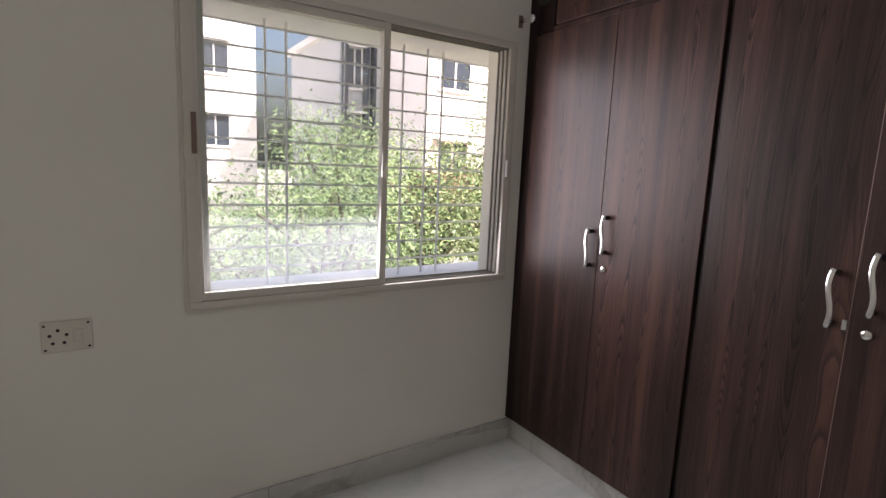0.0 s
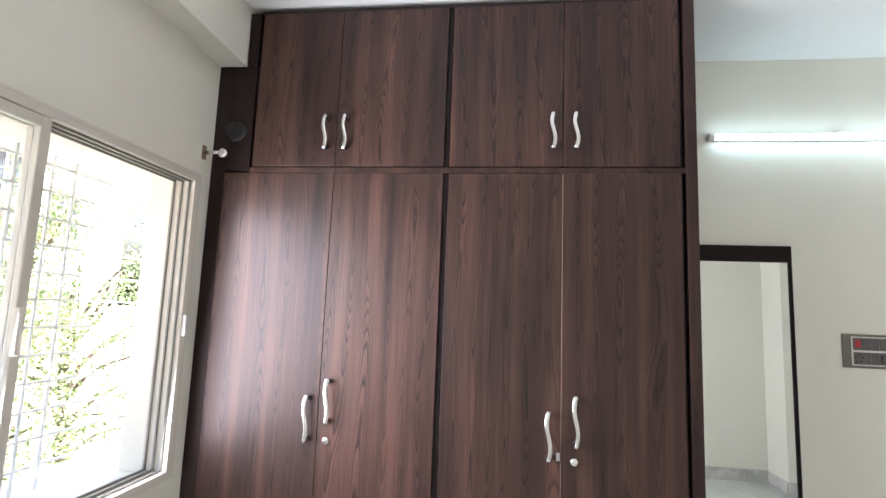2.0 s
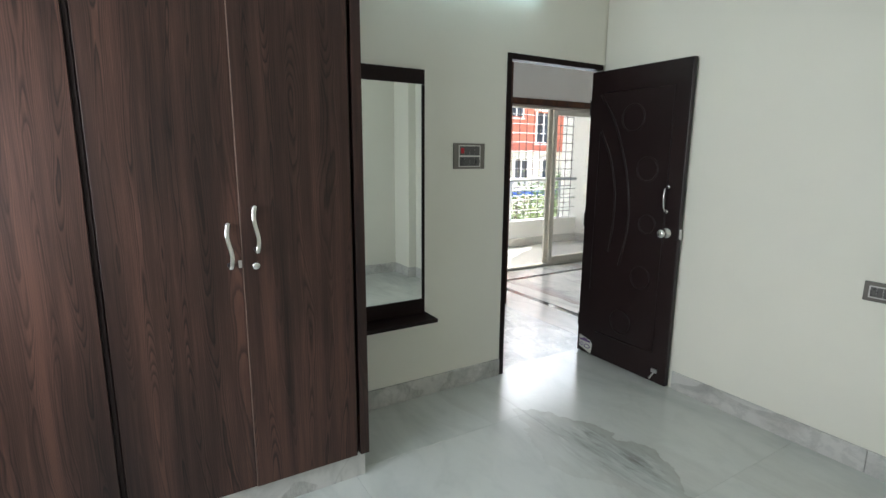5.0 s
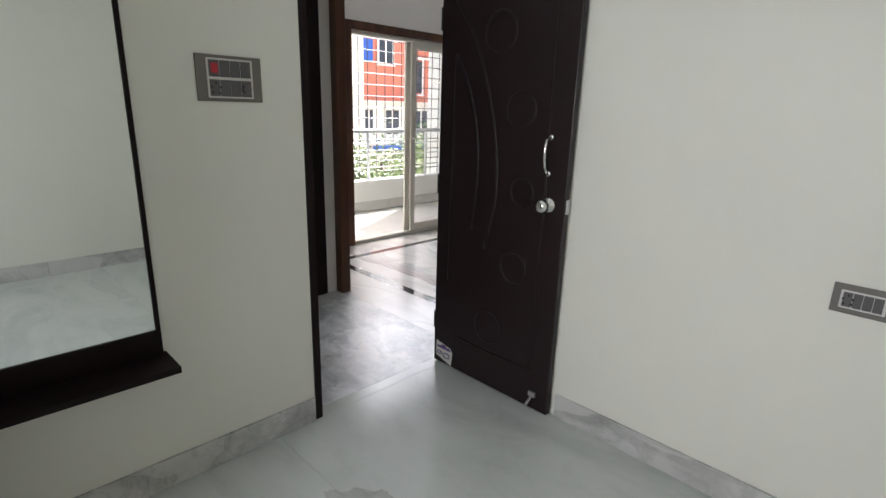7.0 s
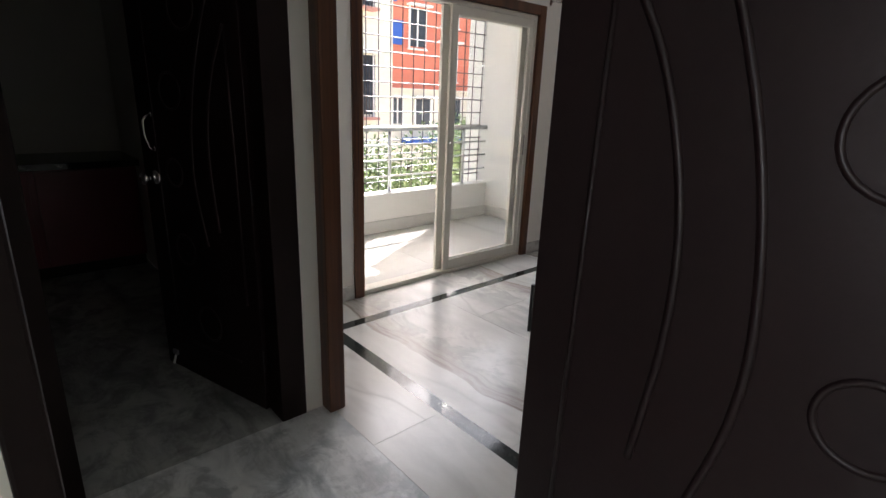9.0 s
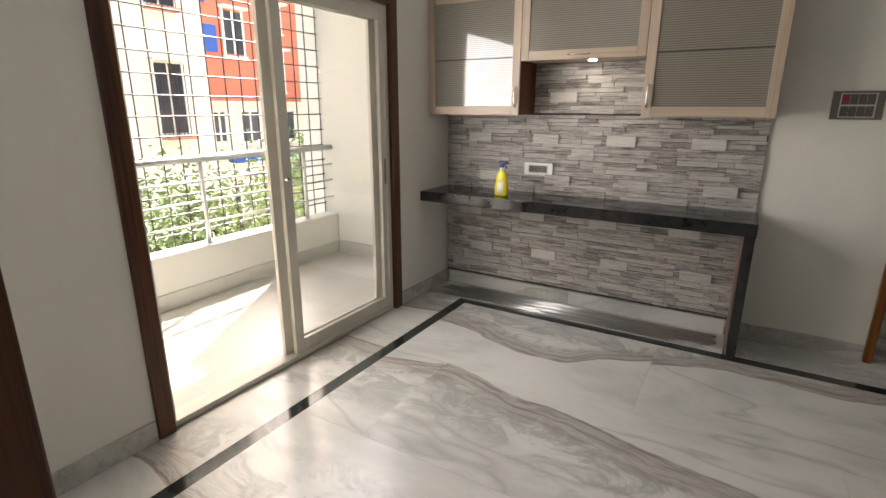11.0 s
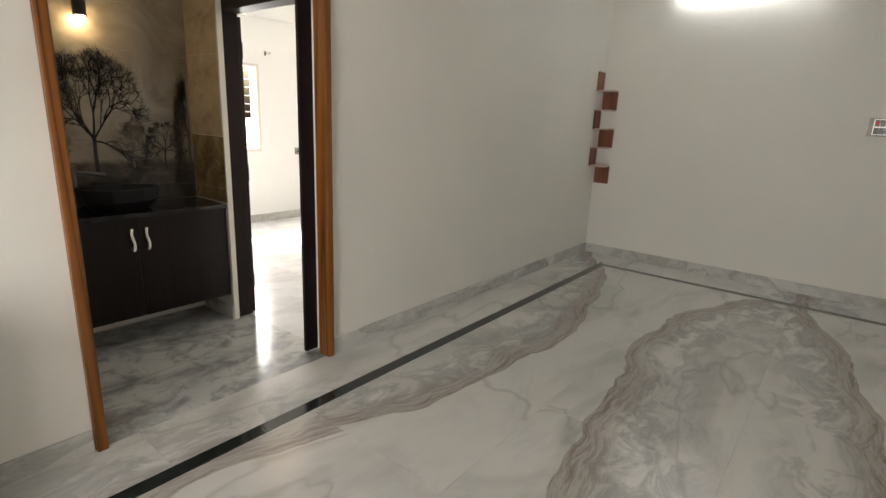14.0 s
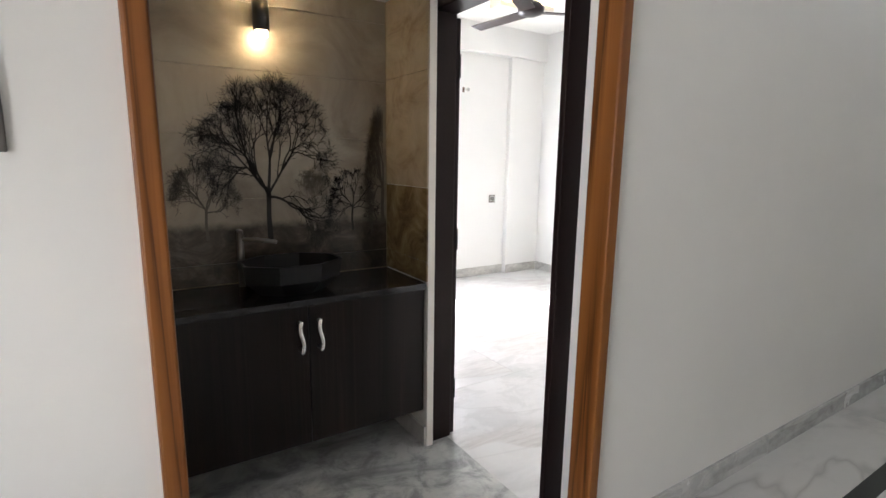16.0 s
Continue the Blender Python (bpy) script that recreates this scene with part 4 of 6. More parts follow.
def switch_plate(name, centre, w, h, axis, n, label, rows=2, plate_mat="plate"):
    """A wall plate with rows of modules: axis is the wall's normal axis, n its sign."""
    P = thing(name, centre, label, "switch board")
    cx, cy, cz = centre

    def bx(u0, u1, z0, z1, d0, d1, bev=0.0015):
        if axis == "x":
            return B(cx + n * d0, cx + n * d1, cy + u0, cy + u1, cz + z0, cz + z1, bev)
        return B(cx + u0, cx + u1, cy + n * d0, cy + n * d1, cz + z0, cz + z1, bev)
    part("plate", bx(-w / 2, w / 2, -h / 2, h / 2, 0.0, 0.009, 0.003), M[plate_mat], P)
    flipu = -1 if (axis == "x" and n < 0) or (axis == "y" and n > 0) else 1
    rh = h * (0.36 if rows == 2 else 0.5)
    for r in range(rows):
        zc = (h * 0.21 if r == 0 else -h * 0.21) if rows == 2 else 0
        iw = w * 0.64
        part("module_frame", bx(-iw / 2 - 0.0065, iw / 2 + 0.0065, zc - rh / 2 - 0.0055, zc + rh / 2 + 0.0055, 0.009, 0.0125), M["modframe"], P)
        k = 4
        for i in range(k):
            a = -iw / 2 + iw * i / k
            b = a + iw / k - 0.0012
            red = r == 0 and i == 0 and rows == 2
            if flipu > 0:
                u0, u1 = a, b
            else:
                u0, u1 = -b, -a
            m = part("switch", bx(u0, u1, zc - rh / 2, zc + rh / 2, 0.0115, 0.0145), M["module"], P)
            if red:
                part("indicator", bx(u0 + (u1 - u0) * 0.15, u1 - (u1 - u0) * 0.2, zc - rh * 0.28, zc + rh * 0.30, 0.0145, 0.0165), M["red"], m, "red indicator window")
        if r == rows - 1:
            for du, dz in ((0, 0.3), (-0.26, 0.05), (0.26, 0.05), (-0.2, -0.28), (0.2, -0.28)):
                u = flipu * (-iw * 0.36) + du * rh
                z = zc + dz * rh
                p0 = (cx + n * 0.0145, cy + u, cz + z) if axis == "x" else (cx + u, cy + n * 0.0145, cz + z)
                p1 = (cx + n * 0.0152, cy + u, cz + z) if axis == "x" else (cx + u, cy + n * 0.0152, cz + z)
                part("socket_hole", C(p0, p1, 0.0035, None, 10), M["hole"], P)
            if rows == 2:
                u = flipu * iw * 0.36
                p0 = (cx + n * 0.0145, cy + u, cz + zc) if axis == "x" else (cx + u, cy + n * 0.0145, cz + zc)
                p1 = (cx + n * 0.026, cy + u, cz + zc) if axis == "x" else (cx + u, cy + n * 0.026, cz + zc)
                part("regulator_knob", C(p0, p1, 0.016, 0.014, 16), M["module"], P, "round fan regulator knob")
    return P


switch_plate("switch_board", (2.68, -0.764, 1.447), 0.222, 0.148, "x", -1, "bronze-grey modular switch board on the cream wall")
switch_plate("switch_board", (2.495, -5.40, 1.45), 0.228, 0.150, "y", 1, "bronze-grey modular switch board on the hall wall")
switch_plate("socket_board", (4.27, -5.372, 1.0), 0.215, 0.092, "y", 1, "white socket board on the stacked stone wall", 1, "white")
switch_plate("socket_board", (0.99, -1.872, 0.86), 0.15, 0.09, "y", 1, "grey socket board low on the bedroom wall", 1)
switch_plate("socket_board", (-1.48, -9.13, 0.91), 0.09, 0.09, "y", 1, "small grey socket on the far room wall", 1)

switch_plate("switch_board", (-2.75, -3.0, 1.50), 0.222, 0.148, "x", 1, "bronze-grey modular switch board on the end wall of the hall")

# ivory five-pin socket below the window
P = thing("wall_socket", (0.22, 2.07, 0.857), "ivory five-pin socket with a switch on the cream wall", "socket")
part("plate", B(0.152, 0.288, 2.062, 2.07, 0.805, 0.91, 0.003), M["ivory"], P)
for du, dz in ((0, 0.022), (-0.022, 0.006), (0.022, 0.006), (-0.015, -0.02), (0.015, -0.02)):
    part("socket_hole", C((0.197 + du, 2.0615, 0.857 + dz), (0.197 + du, 2.0625, 0.857 + dz), 0.0055, None, 10), M["hole"], P)
part("switch", B(0.238, 0.262, 2.057, 2.062, 0.835, 0.88, 0.002), M["ivory"], P)
for du in (-0.058, 0.058):
    for dz in (-0.04, 0.04):
        part("screw", C((0.22 + du, 2.0612, 0.857 + dz), (0.22 + du, 2.0622, 0.857 + dz), 0.004, None, 8), M["hole"], P)

# ---- wardrobe ----
wd = thing("wardrobe", (2.4, 1.08, 0), "floor-to-ceiling dark wenge laminate wardrobe with loft doors", "wardrobe")
part("plinth", B(2.135, 2.675, 0.152, 2.065, 0.0, 0.125, 0.002), M["skirt"], wd, "grey marble plinth")
part("carcass", B(2.122, 2.676, 0.19, 1.90, 0.128, 2.795), M["carcass"], wd)
part("side_panel", B(2.098, 2.678, 0.145, 0.186, 0.128, 2.80, 0.002), M["laminate"], wd)
part("left_stile", B(2.104, 2.676, 2.005, 2.068, 0.128, 2.552, 0.002), M["carcass"], wd)
lf = B(2.108, 2.12, 1.903, 2.005, 2.100, 2.552, 0.001)
part("filler_panel", lf, M["carcass"], wd)
part("filler_backing", B(2.122, 2.676, 1.903, 2.003, 0.128, 2.55), M["carcass"], wd)
part("filler_strip", B(2.108, 2.13, 1.903, 1.950, 2.556, 2.795), M["carcass"], wd)
part("pipe_mouth", C((2.1075, 1.972, 2.268), (2.1045, 1.972, 2.268), 0.036, None, 24), M["module"], wd, "grey pipe mouth")
part("pipe_hole", lathe(bmesh.new(), [(0.046, 0.0), (0.050, -0.004), (0.046, -0.007), (0.030, -0.004)], (2.108, 1.972, 2.268), 24, "x"), M["granite"], wd, "round dark pipe hole", True)
part("centre_stile", B(2.112, 2.122, 1.0745, 1.0835, 0.13, 2.79), M["carcass"], wd)
part("loft_rail", B(2.106, 2.122, 0.188, 1.90, 2.090, 2.112, 0.001), M["laminate"], wd)
part("top_rail", B(2.106, 2.122, 0.188, 1.90, 2.785, 2.80), M["carcass"], wd)
HND = {0: (1.573, 1.047, 1.218), 1: (1.494, 1.113, 1.284), 2: (0.676, 1.041, 1.212), 3: (0.582, 1.094, 1.270)}
for i, (ya, yb, dx) in enumerate(((1.5345, 2.003, 0), (1.090, 1.5325, 0), (0.6325, 1.068, 0), (0.204, 0.6295, 0.006))):
    d = part("door", B(2.100 - dx, 2.121, ya, yb, 0.133, 2.087, 0.0015), M["laminate"], wd)
    hy, h0, h1 = HND[i]
    wavy_handle(d, 2.100 - dx, hy, h0, h1)
    if i in (1, 3):
        lk = bmesh.new()
        lathe(lk, [(0.014, 0.0), (0.015, -0.004), (0.012, -0.009), (0.004, -0.010)], (2.100 - dx, hy + 0.003, 1.052 if i == 1 else 1.042), 16, "x")
        part("lock", lk, M["chrome"], d, "round chrome cabinet lock", True)
    if i == 2:
        part("catch_plate", B(2.094, 2.0995, 0.634, 0.646, 1.040, 1.068, 0.001), M["steel"], d, "small steel catch plate")
    if i == 3:
        part("edge_band", B(2.096, 2.120, 0.6297, 0.6317, 0.133, 2.087), M["edge"], d, "pale worn door edge")
for i, (ya, yb, hy) in enumerate(((1.5345, 1.886, 1.575), (1.090, 1.5325, 1.493), (0.6325, 1.068, 0.670), (0.204, 0.6295, 0.585))):
    d = part("loft_door", B(2.100, 2.121, ya, yb, 2.116, 2.783, 0.0015), M["laminate"], wd)
    wavy_handle(d, 2.100, hy, 2.180, 2.322)

# ---- mirror with shelf ----
mr = thing("wall_mirror", (2.68, -0.2, 0.5), "tall mirror in a dark frame with a small shelf", "mirror")
part("frame_top", B(2.660, 2.679, -0.455, 0.140, 1.832, 1.908, 0.002), M["blackframe"], mr)
part("frame_side", B(2.660, 2.679, -0.455, -0.441, 0.622, 1.831, 0.002), M["blackframe"], mr)
part("frame_bottom", B(2.660, 2.679, -0.455, 0.140, 0.535, 0.621, 0.002), M["blackframe"], mr)
part("glass", B(2.668, 2.678, -0.4405, 0.140, 0.6215, 1.8315), M["mirror"], mr)
part("shelf", B(2.525, 2.679, -0.467, 0.140, 0.512, 0.534, 0.002), M["blackframe"], mr)


# ---- tube lights ----
def tube_light(name, x, nx, y0, y1, z, label, glowm="tube"):
    t = thing(name, (x, (y0 + y1) / 2, z), label, "tube light")
    part("batten", B(x, x + nx * 0.028, y0, y1, z - 0.014, z + 0.014, 0.003), M["white"], t)
    part("tube", C((x + nx * 0.042, y0 + 0.02, z - 0.004), (x + nx * 0.042, y1 - 0.02, z - 0.004), 0.014, None, 14), M[glowm], t, "glowing white tube")
    for y in (y0 + 0.01, y1 - 0.01):
        part("end_cap", C((x + nx * 0.042, y - 0.012, z - 0.004), (x + nx * 0.042, y + 0.012, z - 0.004), 0.016, None, 14), M["white"], t)
    part("centre_clip", B(x + nx * 0.001, x + nx * 0.03, (y0 + y1) / 2 - 0.03, (y0 + y1) / 2 + 0.03, z + 0.012, z + 0.026, 0.003), M["white"], t)


tube_light("tube_light", 2.68, -1, -1.285, -0.105, 2.424, "lit white LED tube light on the bedroom wall")
tube_light("tube_light", -2.75, 1, -4.75, -3.55, 2.64, "lit white LED tube light on the hall wall", "tube2")

# ---- bedroom window ----
wf = thing("window_1", (1.29, 2.12, 0.917), "cream aluminium sliding window, one half slid open", "window", kind="structure")
X0, X1, Z0, Z1 = 0.578, 2.020, 0.908, 2.046
part("window_frame", boxes(((X0, 2.048, Z0), (X1, 2.15, Z0 + 0.024)), ((X0, 2.048, Z1 - 0.024), (X1, 2.15, Z1)),
                           ((X0, 2.048, Z0 + 0.024), (X0 + 0.04, 2.15, Z1 - 0.024)), ((X1 - 0.04, 2.048, Z0 + 0.024), (X1, 2.15, Z1 - 0.024)), bevel=0.003), M["upvc"], wf)
part("architrave", boxes(((X0 - 0.012, 2.058, Z0 - 0.012), (X1 + 0.012, 2.0695, Z0)), ((X0 - 0.012, 2.058, Z1), (X1 + 0.012, 2.0695, Z1 + 0.012)),
                         ((X0 - 0.012, 2.058, Z0), (X0, 2.0695, Z1)), ((X1, 2.058, Z0), (X1 + 0.012, 2.0695, Z1)), bevel=0.002), M["upvc"], wf)
for k, y in enumerate((2.066, 2.098, 2.13)):
    part("track", boxes(((X0 + 0.04, y, Z0 + 0.024), (X1 - 0.04, y + 0.006, Z0 + 0.032)), ((X0 + 0.04, y, Z1 - 0.032), (X1 - 0.04, y + 0.006, Z1 - 0.024)),
                        ((X1 - 0.048, y, Z0 + 0.032), (X1 - 0.04, y + 0.006, Z1 - 0.032))), M["track"], wf)


def sash(parent, x0, x1, z0, z1, y0, y1, glassm, w=0.030):
    s = part("sash", boxes(((x0, y0, z0), (x0 + w, y1, z1)), ((x1 - w, y0, z0), (x1, y1, z1)), ((x0 + w, y0, z0), (x1 - w, y1, z0 + w)), ((x0 + w, y0, z1 - w), (x1 - w, y1, z1)), bevel=0.003), M["upvc"], parent)
    g = part("pane", B(x0 + w - 0.004, x1 - w + 0.004, (y0 + y1) / 2 - 0.002, (y0 + y1) / 2 + 0.002, z0 + w - 0.004, z1 - w + 0.004), glassm, s)
    g.visible_shadow = False
    return s


s1 = sash(wf, 0.600, 1.352, 0.934, 2.020, 2.050, 2.072, M["hazy"])
part("latch", B(1.318, 1.333, 2.036, 2.050, 1.40, 1.52, 0.003), M["upvc"], s1)
part("latch", B(0.602, 0.618, 2.036, 2.050, 1.46, 1.60, 0.003), M["edge"], s1)
sash(wf, 0.625, 1.360, 0.934, 2.020, 2.082, 2.104, M["pane"])
part("latch", B(1.985, 1.998, 2.035, 2.048, 1.42, 1.50, 0.003), M["white"], wf)

gr = thing("window_grille", (1.3, 2.45, 0.9), "white painted steel security grille outside the window", "grille")
for i in range(12):
    z = 0.96 + 0.0955 * i
    part("bar", B(0.35, 2.35, 2.447, 2.453, z, z + 0.009), M["whitebar"], gr)
for x in (0.40, 0.945, 1.035, 1.62, 1.76, 1.855, 2.33):
    part("upright", C((x, 2.45, 0.88), (x, 2.45, 2.05), 0.006, None, 8), M["whitebar"], gr)
for i in range(12):
    z = 0.96 + 0.0955 * i
    part("side_bar", B(2.327, 2.333, 2.27, 2.447, z, z + 0.009), M["whitebar"], gr)
sf = thing("window_hood", (1.3, 2.4, 2.05), "white concrete hood over the window", "window hood", kind="structure")
part("slab", B(0.2, 2.6, 2.27, 2.62, 2.055, 2.15), M["outerwall"], sf)
part("sill_slab", B(0.2, 2.6, 2.27, 2.62, 0.80, 0.88), M["outerwall"], sf)


# ---- curtain rod brackets ----
def bracket(name, p, nx, ny, label):
    b = thing(name, p, label, "curtain bracket")
    x, y, z = p
    part("wall_plate", B(x - 0.012, x + 0.012, y - 0.003, y + 0.003, z - 0.028, z + 0.028, 0.001) if ny else B(x - 0.003, x + 0.003, y - 0.012, y + 0.012, z - 0.028, z + 0.028, 0.001), M["edge"], b)
    part("arm", C((x, y, z), (x + nx * 0.075, y + ny * 0.075, z), 0.008, None, 12), M["chrome"], b, "", True)
    cup = lathe(bmesh.new(), [(0.010, -0.014), (0.018, -0.012), (0.019, 0.010), (0.014, 0.014)], (x + nx * 0.085, y + ny * 0.085, z - 0.004), 16, "x" if ny else "y")
    part("rod_cup", cup, M["chrome"], b, "", True)


bracket("curtain_bracket", (2.045, 2.067, 2.155), 0, -1, "chrome curtain rod bracket beside the window")
bracket("curtain_bracket", (5.047, -4.755, 2.175), -1, 0, "brass-toned curtain rod bracket beside the balcony door")
bracket("curtain_bracket", (-1.04, -9.127, 2.12), 0, 1, "chrome curtain rod bracket in the far room")

# ---- balcony sliding door ----
bd = thing("door_4", (5.1, -3.77, 0), "cream aluminium sliding balcony door, half open", "sliding door", kind="structure")
YA, YB, ZT = -4.62, -2.91, 2.055
part("door_track_frame", boxes(((5.06, YA, 0), (5.16, YB, 0.032)), ((5.06, YA, ZT - 0.035), (5.16, YB, ZT)), ((5.06, YA, 0.032), (5.16, YA + 0.04, ZT - 0.035)), ((5.06, YB - 0.022, 0.032), (5.16, YB, ZT - 0.035)), bevel=0.003), M["upvc"], bd)


def panel_y(parent, y0, y1, z0, z1, x0, x1, w=0.065):
    s = part("sliding_panel", boxes(((x0, y0, z0), (x1, y0 + w, z1)), ((x0, y1 - w, z0), (x1, y1, z1)), ((x0, y0 + w, z0), (x1, y1 - w, z0 + w * 1.2)), ((x0, y0 + w, z1 - w), (x1, y1 - w, z1)), bevel=0.003), M["upvc"], parent)
    g = part("pane", B((x0 + x1) / 2 - 0.003, (x0 + x1) / 2 + 0.003, y0 + w - 0.004, y1 - w + 0.004, z0 + w - 0.004, z1 - w + 0.004), M["pane"], s)
    g.visible_shadow = False
    return s


p1 = panel_y(bd, -4.60, -3.68, 0.034, 2.02, 5.066, 5.092)
part("pull", B(5.060, 5.066, -4.575, -4.560, 0.93, 1.10, 0.002), M["track"], p1, "dark recessed pull")
panel_y(bd, -4.56, -3.635, 0.034, 2.02, 5.110, 5.136)
lk = part("door_bolt", C((5.06, -3.70, 1.06), (5.045, -3.70, 1.06), 0.012, 0.009, 12), M["chrome"], p1)

# ---- balcony rail and grille ----
rl = thing("balcony_railing", (6.5, -3.9, 0.4), "stainless steel balcony railing on a low parapet", "railing")
part("handrail", C((6.5, -5.585, 1.055), (6.5, -2.22, 1.055), 0.025, None, 16), M["steel"], rl, "", True)
for z in (0.89, 0.735, 0.57):
    part("rail", C((6.5, -5.585, z), (6.5, -2.22, z), 0.0095, None, 10), M["steel"], rl, "", True)
for y in (-5.22, -4.17, -3.1):
    po = part("post", C((6.5, y, 0.402), (6.5, y, 1.035), 0.018, None, 14), M["steel"], rl, "", True)
    part("base_flange", C((6.5, y, 0.40), (6.5, y, 0.412), 0.036, 0.032, 16), M["steel"], po)
gb = thing("balcony_grille", (6.6, -3.9, 0.4), "dark steel mesh security grille across the balcony", "grille")
i = 0
y = -5.57
while y < -2.23:
    part("upright", C((6.60, y, 0.402), (6.60, y, 2.815), 0.0055, None, 6), M["darkbar"], gb)
    y += 0.147
z = 0.50
while z < 2.8:
    part("bar", C((6.591, -5.588, z), (6.591, -2.217, z), 0.0055, None, 6), M["darkbar"], gb)
    z += 0.144
bl = thing("balcony_lamp", (6.2, -5.59, 2.55), "small white lamp on the balcony end wall", "lamp")
part("body", B(6.12, 6.20, -5.588, -5.53, 2.46, 2.54, 0.01), M["white"], bl)
# ---- stone wall niche ----
SXA, SXB, SZB = 2.875, 5.045, 1.383      # cladding from x to x, up to the cabinets
ct = thing("counter", (3.95, -5.2, 0), "polished black granite counter on one granite leg", "counter")
part("top", B(2.862, 5.046, -5.372, -4.985, 0.795, 0.825, 0.004), M["granite"], ct)
part("front_apron", B(2.862, 5.046, -4.988, -4.97, 0.752, 0.826, 0.004), M["granite"], ct)
part("leg", B(2.865, 2.915, -5.372, -4.990, 0.0, 0.794, 0.003), M["granite"], ct)
part("inner_leg_board", B(2.917, 2.932, -5.372, -5.01, 0.02, 0.75, 0.002), M["edge"], ct, "pale board lining the leg")

sb = thing("bottle", (4.385, -5.10, 0.826), "yellow spray cleaner bottle with a navy trigger", "spray bottle")
bx, by, bz = 4.44, -5.10, 0.826
prof = [(0.030, 0.0), (0.036, 0.006), (0.037, 0.05), (0.034, 0.085), (0.030, 0.105), (0.031, 0.125), (0.026, 0.15), (0.016, 0.172), (0.0135, 0.185)]
bo = lathe(bmesh.new(), prof, (0, 0, 0), 24)
bmesh.ops.transform(bo, matrix=Matrix.Translation((bx, by, bz)) @ Matrix.Diagonal((1.42, 0.80, 1, 1)), verts=bo.verts)
body = part("body", bo, M["yellow"], sb, "", True)
lb = lathe(bmesh.new(), [(0.0373, 0.018), (0.0378, 0.05), (0.0348, 0.085), (0.0312, 0.108), (0.0305, 0.108)], (0, 0, 0), 24)
bmesh.ops.transform(lb, matrix=Matrix.Translation((bx, by, bz)) @ Matrix.Diagonal((1.15, 0.815, 1, 1)), verts=lb.verts)
part("label", lb, M["paper"], body, "", True)
part("collar", C((bx, by, bz + 0.178), (bx, by, bz + 0.200), 0.015, 0.013, 16), M["white"], sb, "", True)
hd = boxes(((bx - 0.014, by - 0.010, bz + 0.200), (bx + 0.016, by + 0.010, bz + 0.226)), ((bx - 0.040, by - 0.009, bz + 0.222), (bx + 0.022, by + 0.009, bz + 0.244)), bevel=0.005)
cyl(hd, (bx - 0.050, by, bz + 0.234), (bx - 0.038, by, bz + 0.234), 0.006, 0.008, 12)
part("spray_head", hd, M["blue"], sb)
part("trigger", sweep(bmesh.new(), [(bx - 0.020, by, bz + 0.224), (bx - 0.030, by, bz + 0.208), (bx - 0.033, by, bz + 0.190)], 0.0055, 8), M["blue"], sb)

# steel tubes on the floor under the counter
rng = random.Random(4)
for i in range(7):
    ya = -5.285 + 0.034 * i + rng.uniform(-0.004, 0.004)
    yb = ya + rng.uniform(-0.006, 0.006)
    xa, xb = 2.96 + 0.05 * rng.random() + (0.04 * i if i > 4 else 0), 4.78 + 0.2 * rng.random()
    solid("steel_tube", C((xa, ya, 0.0105), (xb, yb, 0.0105), 0.0105, None, 12), M["steel"], "long stainless steel curtain tube lying on the floor", "curtain rod", "tubes under the counter", soft=True)


# ---- wall cabinets ----
def wall_cabinet(name, x0, x1, z0, z1, label, handle, shelf=None, group="wall cabinets over the counter"):
    c = thing(name, ((x0 + x1) / 2, -5.25, z0), label, "cabinet", group)
    yb, yf = -5.398, -5.118
    t = 0.016
    part("side", B(x0, x0 + t, yb, yf, z0, z1, 0.001), M["cabside"], c)
    part("side", B(x1 - t, x1, yb, yf, z0, z1, 0.001), M["cabside"], c)
    part("bottom", B(x0 + t, x1 - t, yb, yf, z0, z0 + t), M["ash"], c)
    part("top", B(x0 + t, x1 - t, yb, yf, z1 - t, z1), M["ash"], c)
    part("back", B(x0 + t, x1 - t, yb, yb + 0.006, z0 + t, z1 - t), M["ivory"], c)
    if shelf:
        part("shelf", B(x0 + t, x1 - t, yb + 0.006, yf - 0.03, shelf, shelf + 0.012), M["hole"], c)
    w = 0.055
    f0, f1 = yf + 0.001, yf + 0.020
    d = c
    for xa, xb in ((x0 + 0.001, x0 + w), (x1 - w, x1 - 0.001)):
        part("door_stile", B(xa, xb, f0, f1, z0 - 0.003, z1, 0.002), M["ashv"], c)
    for za, zb in ((z0 - 0.003, z0 + w), (z1 - w, z1)):
        part("door_rail", B(x0 + w + 0.0004, x1 - w - 0.0004, f0, f1, za, zb, 0.002), M["ash"], c)
    part("ribbed_glass", B(x0 + w - 0.004, x1 - w + 0.004, f0 + 0.006, f0 + 0.011, z0 + w - 0.004, z1 - w + 0.004), M["ribbed"], c, "horizontally ribbed glass")
    if shelf:
        # added dark line on the glass, drawing the shelf behind it
        part("glazing_bar", B(x0 + w, x1 - w, f0 + 0.0115, f0 + 0.0125, shelf - 0.002, shelf + 0.005), M["hole"], d)
    hx, hz, horiz = handle
    if horiz:
        pts = [(hx + u, f1 + 0.022 * (1 - (u / 0.065) ** 4), hz) for u in [0.065 * (i / 8 - 1) for i in range(17)]]
    else:
        pts = [(hx, f1 + 0.022 * (1 - (u / 0.065) ** 4), hz + u) for u in [0.065 * (i / 8 - 1) for i in range(17)]]
    part("handle", sweep(bmesh.new(), pts, 0.0065, 8), M["chrome"], d, "bowed chrome handle", True)
    return c


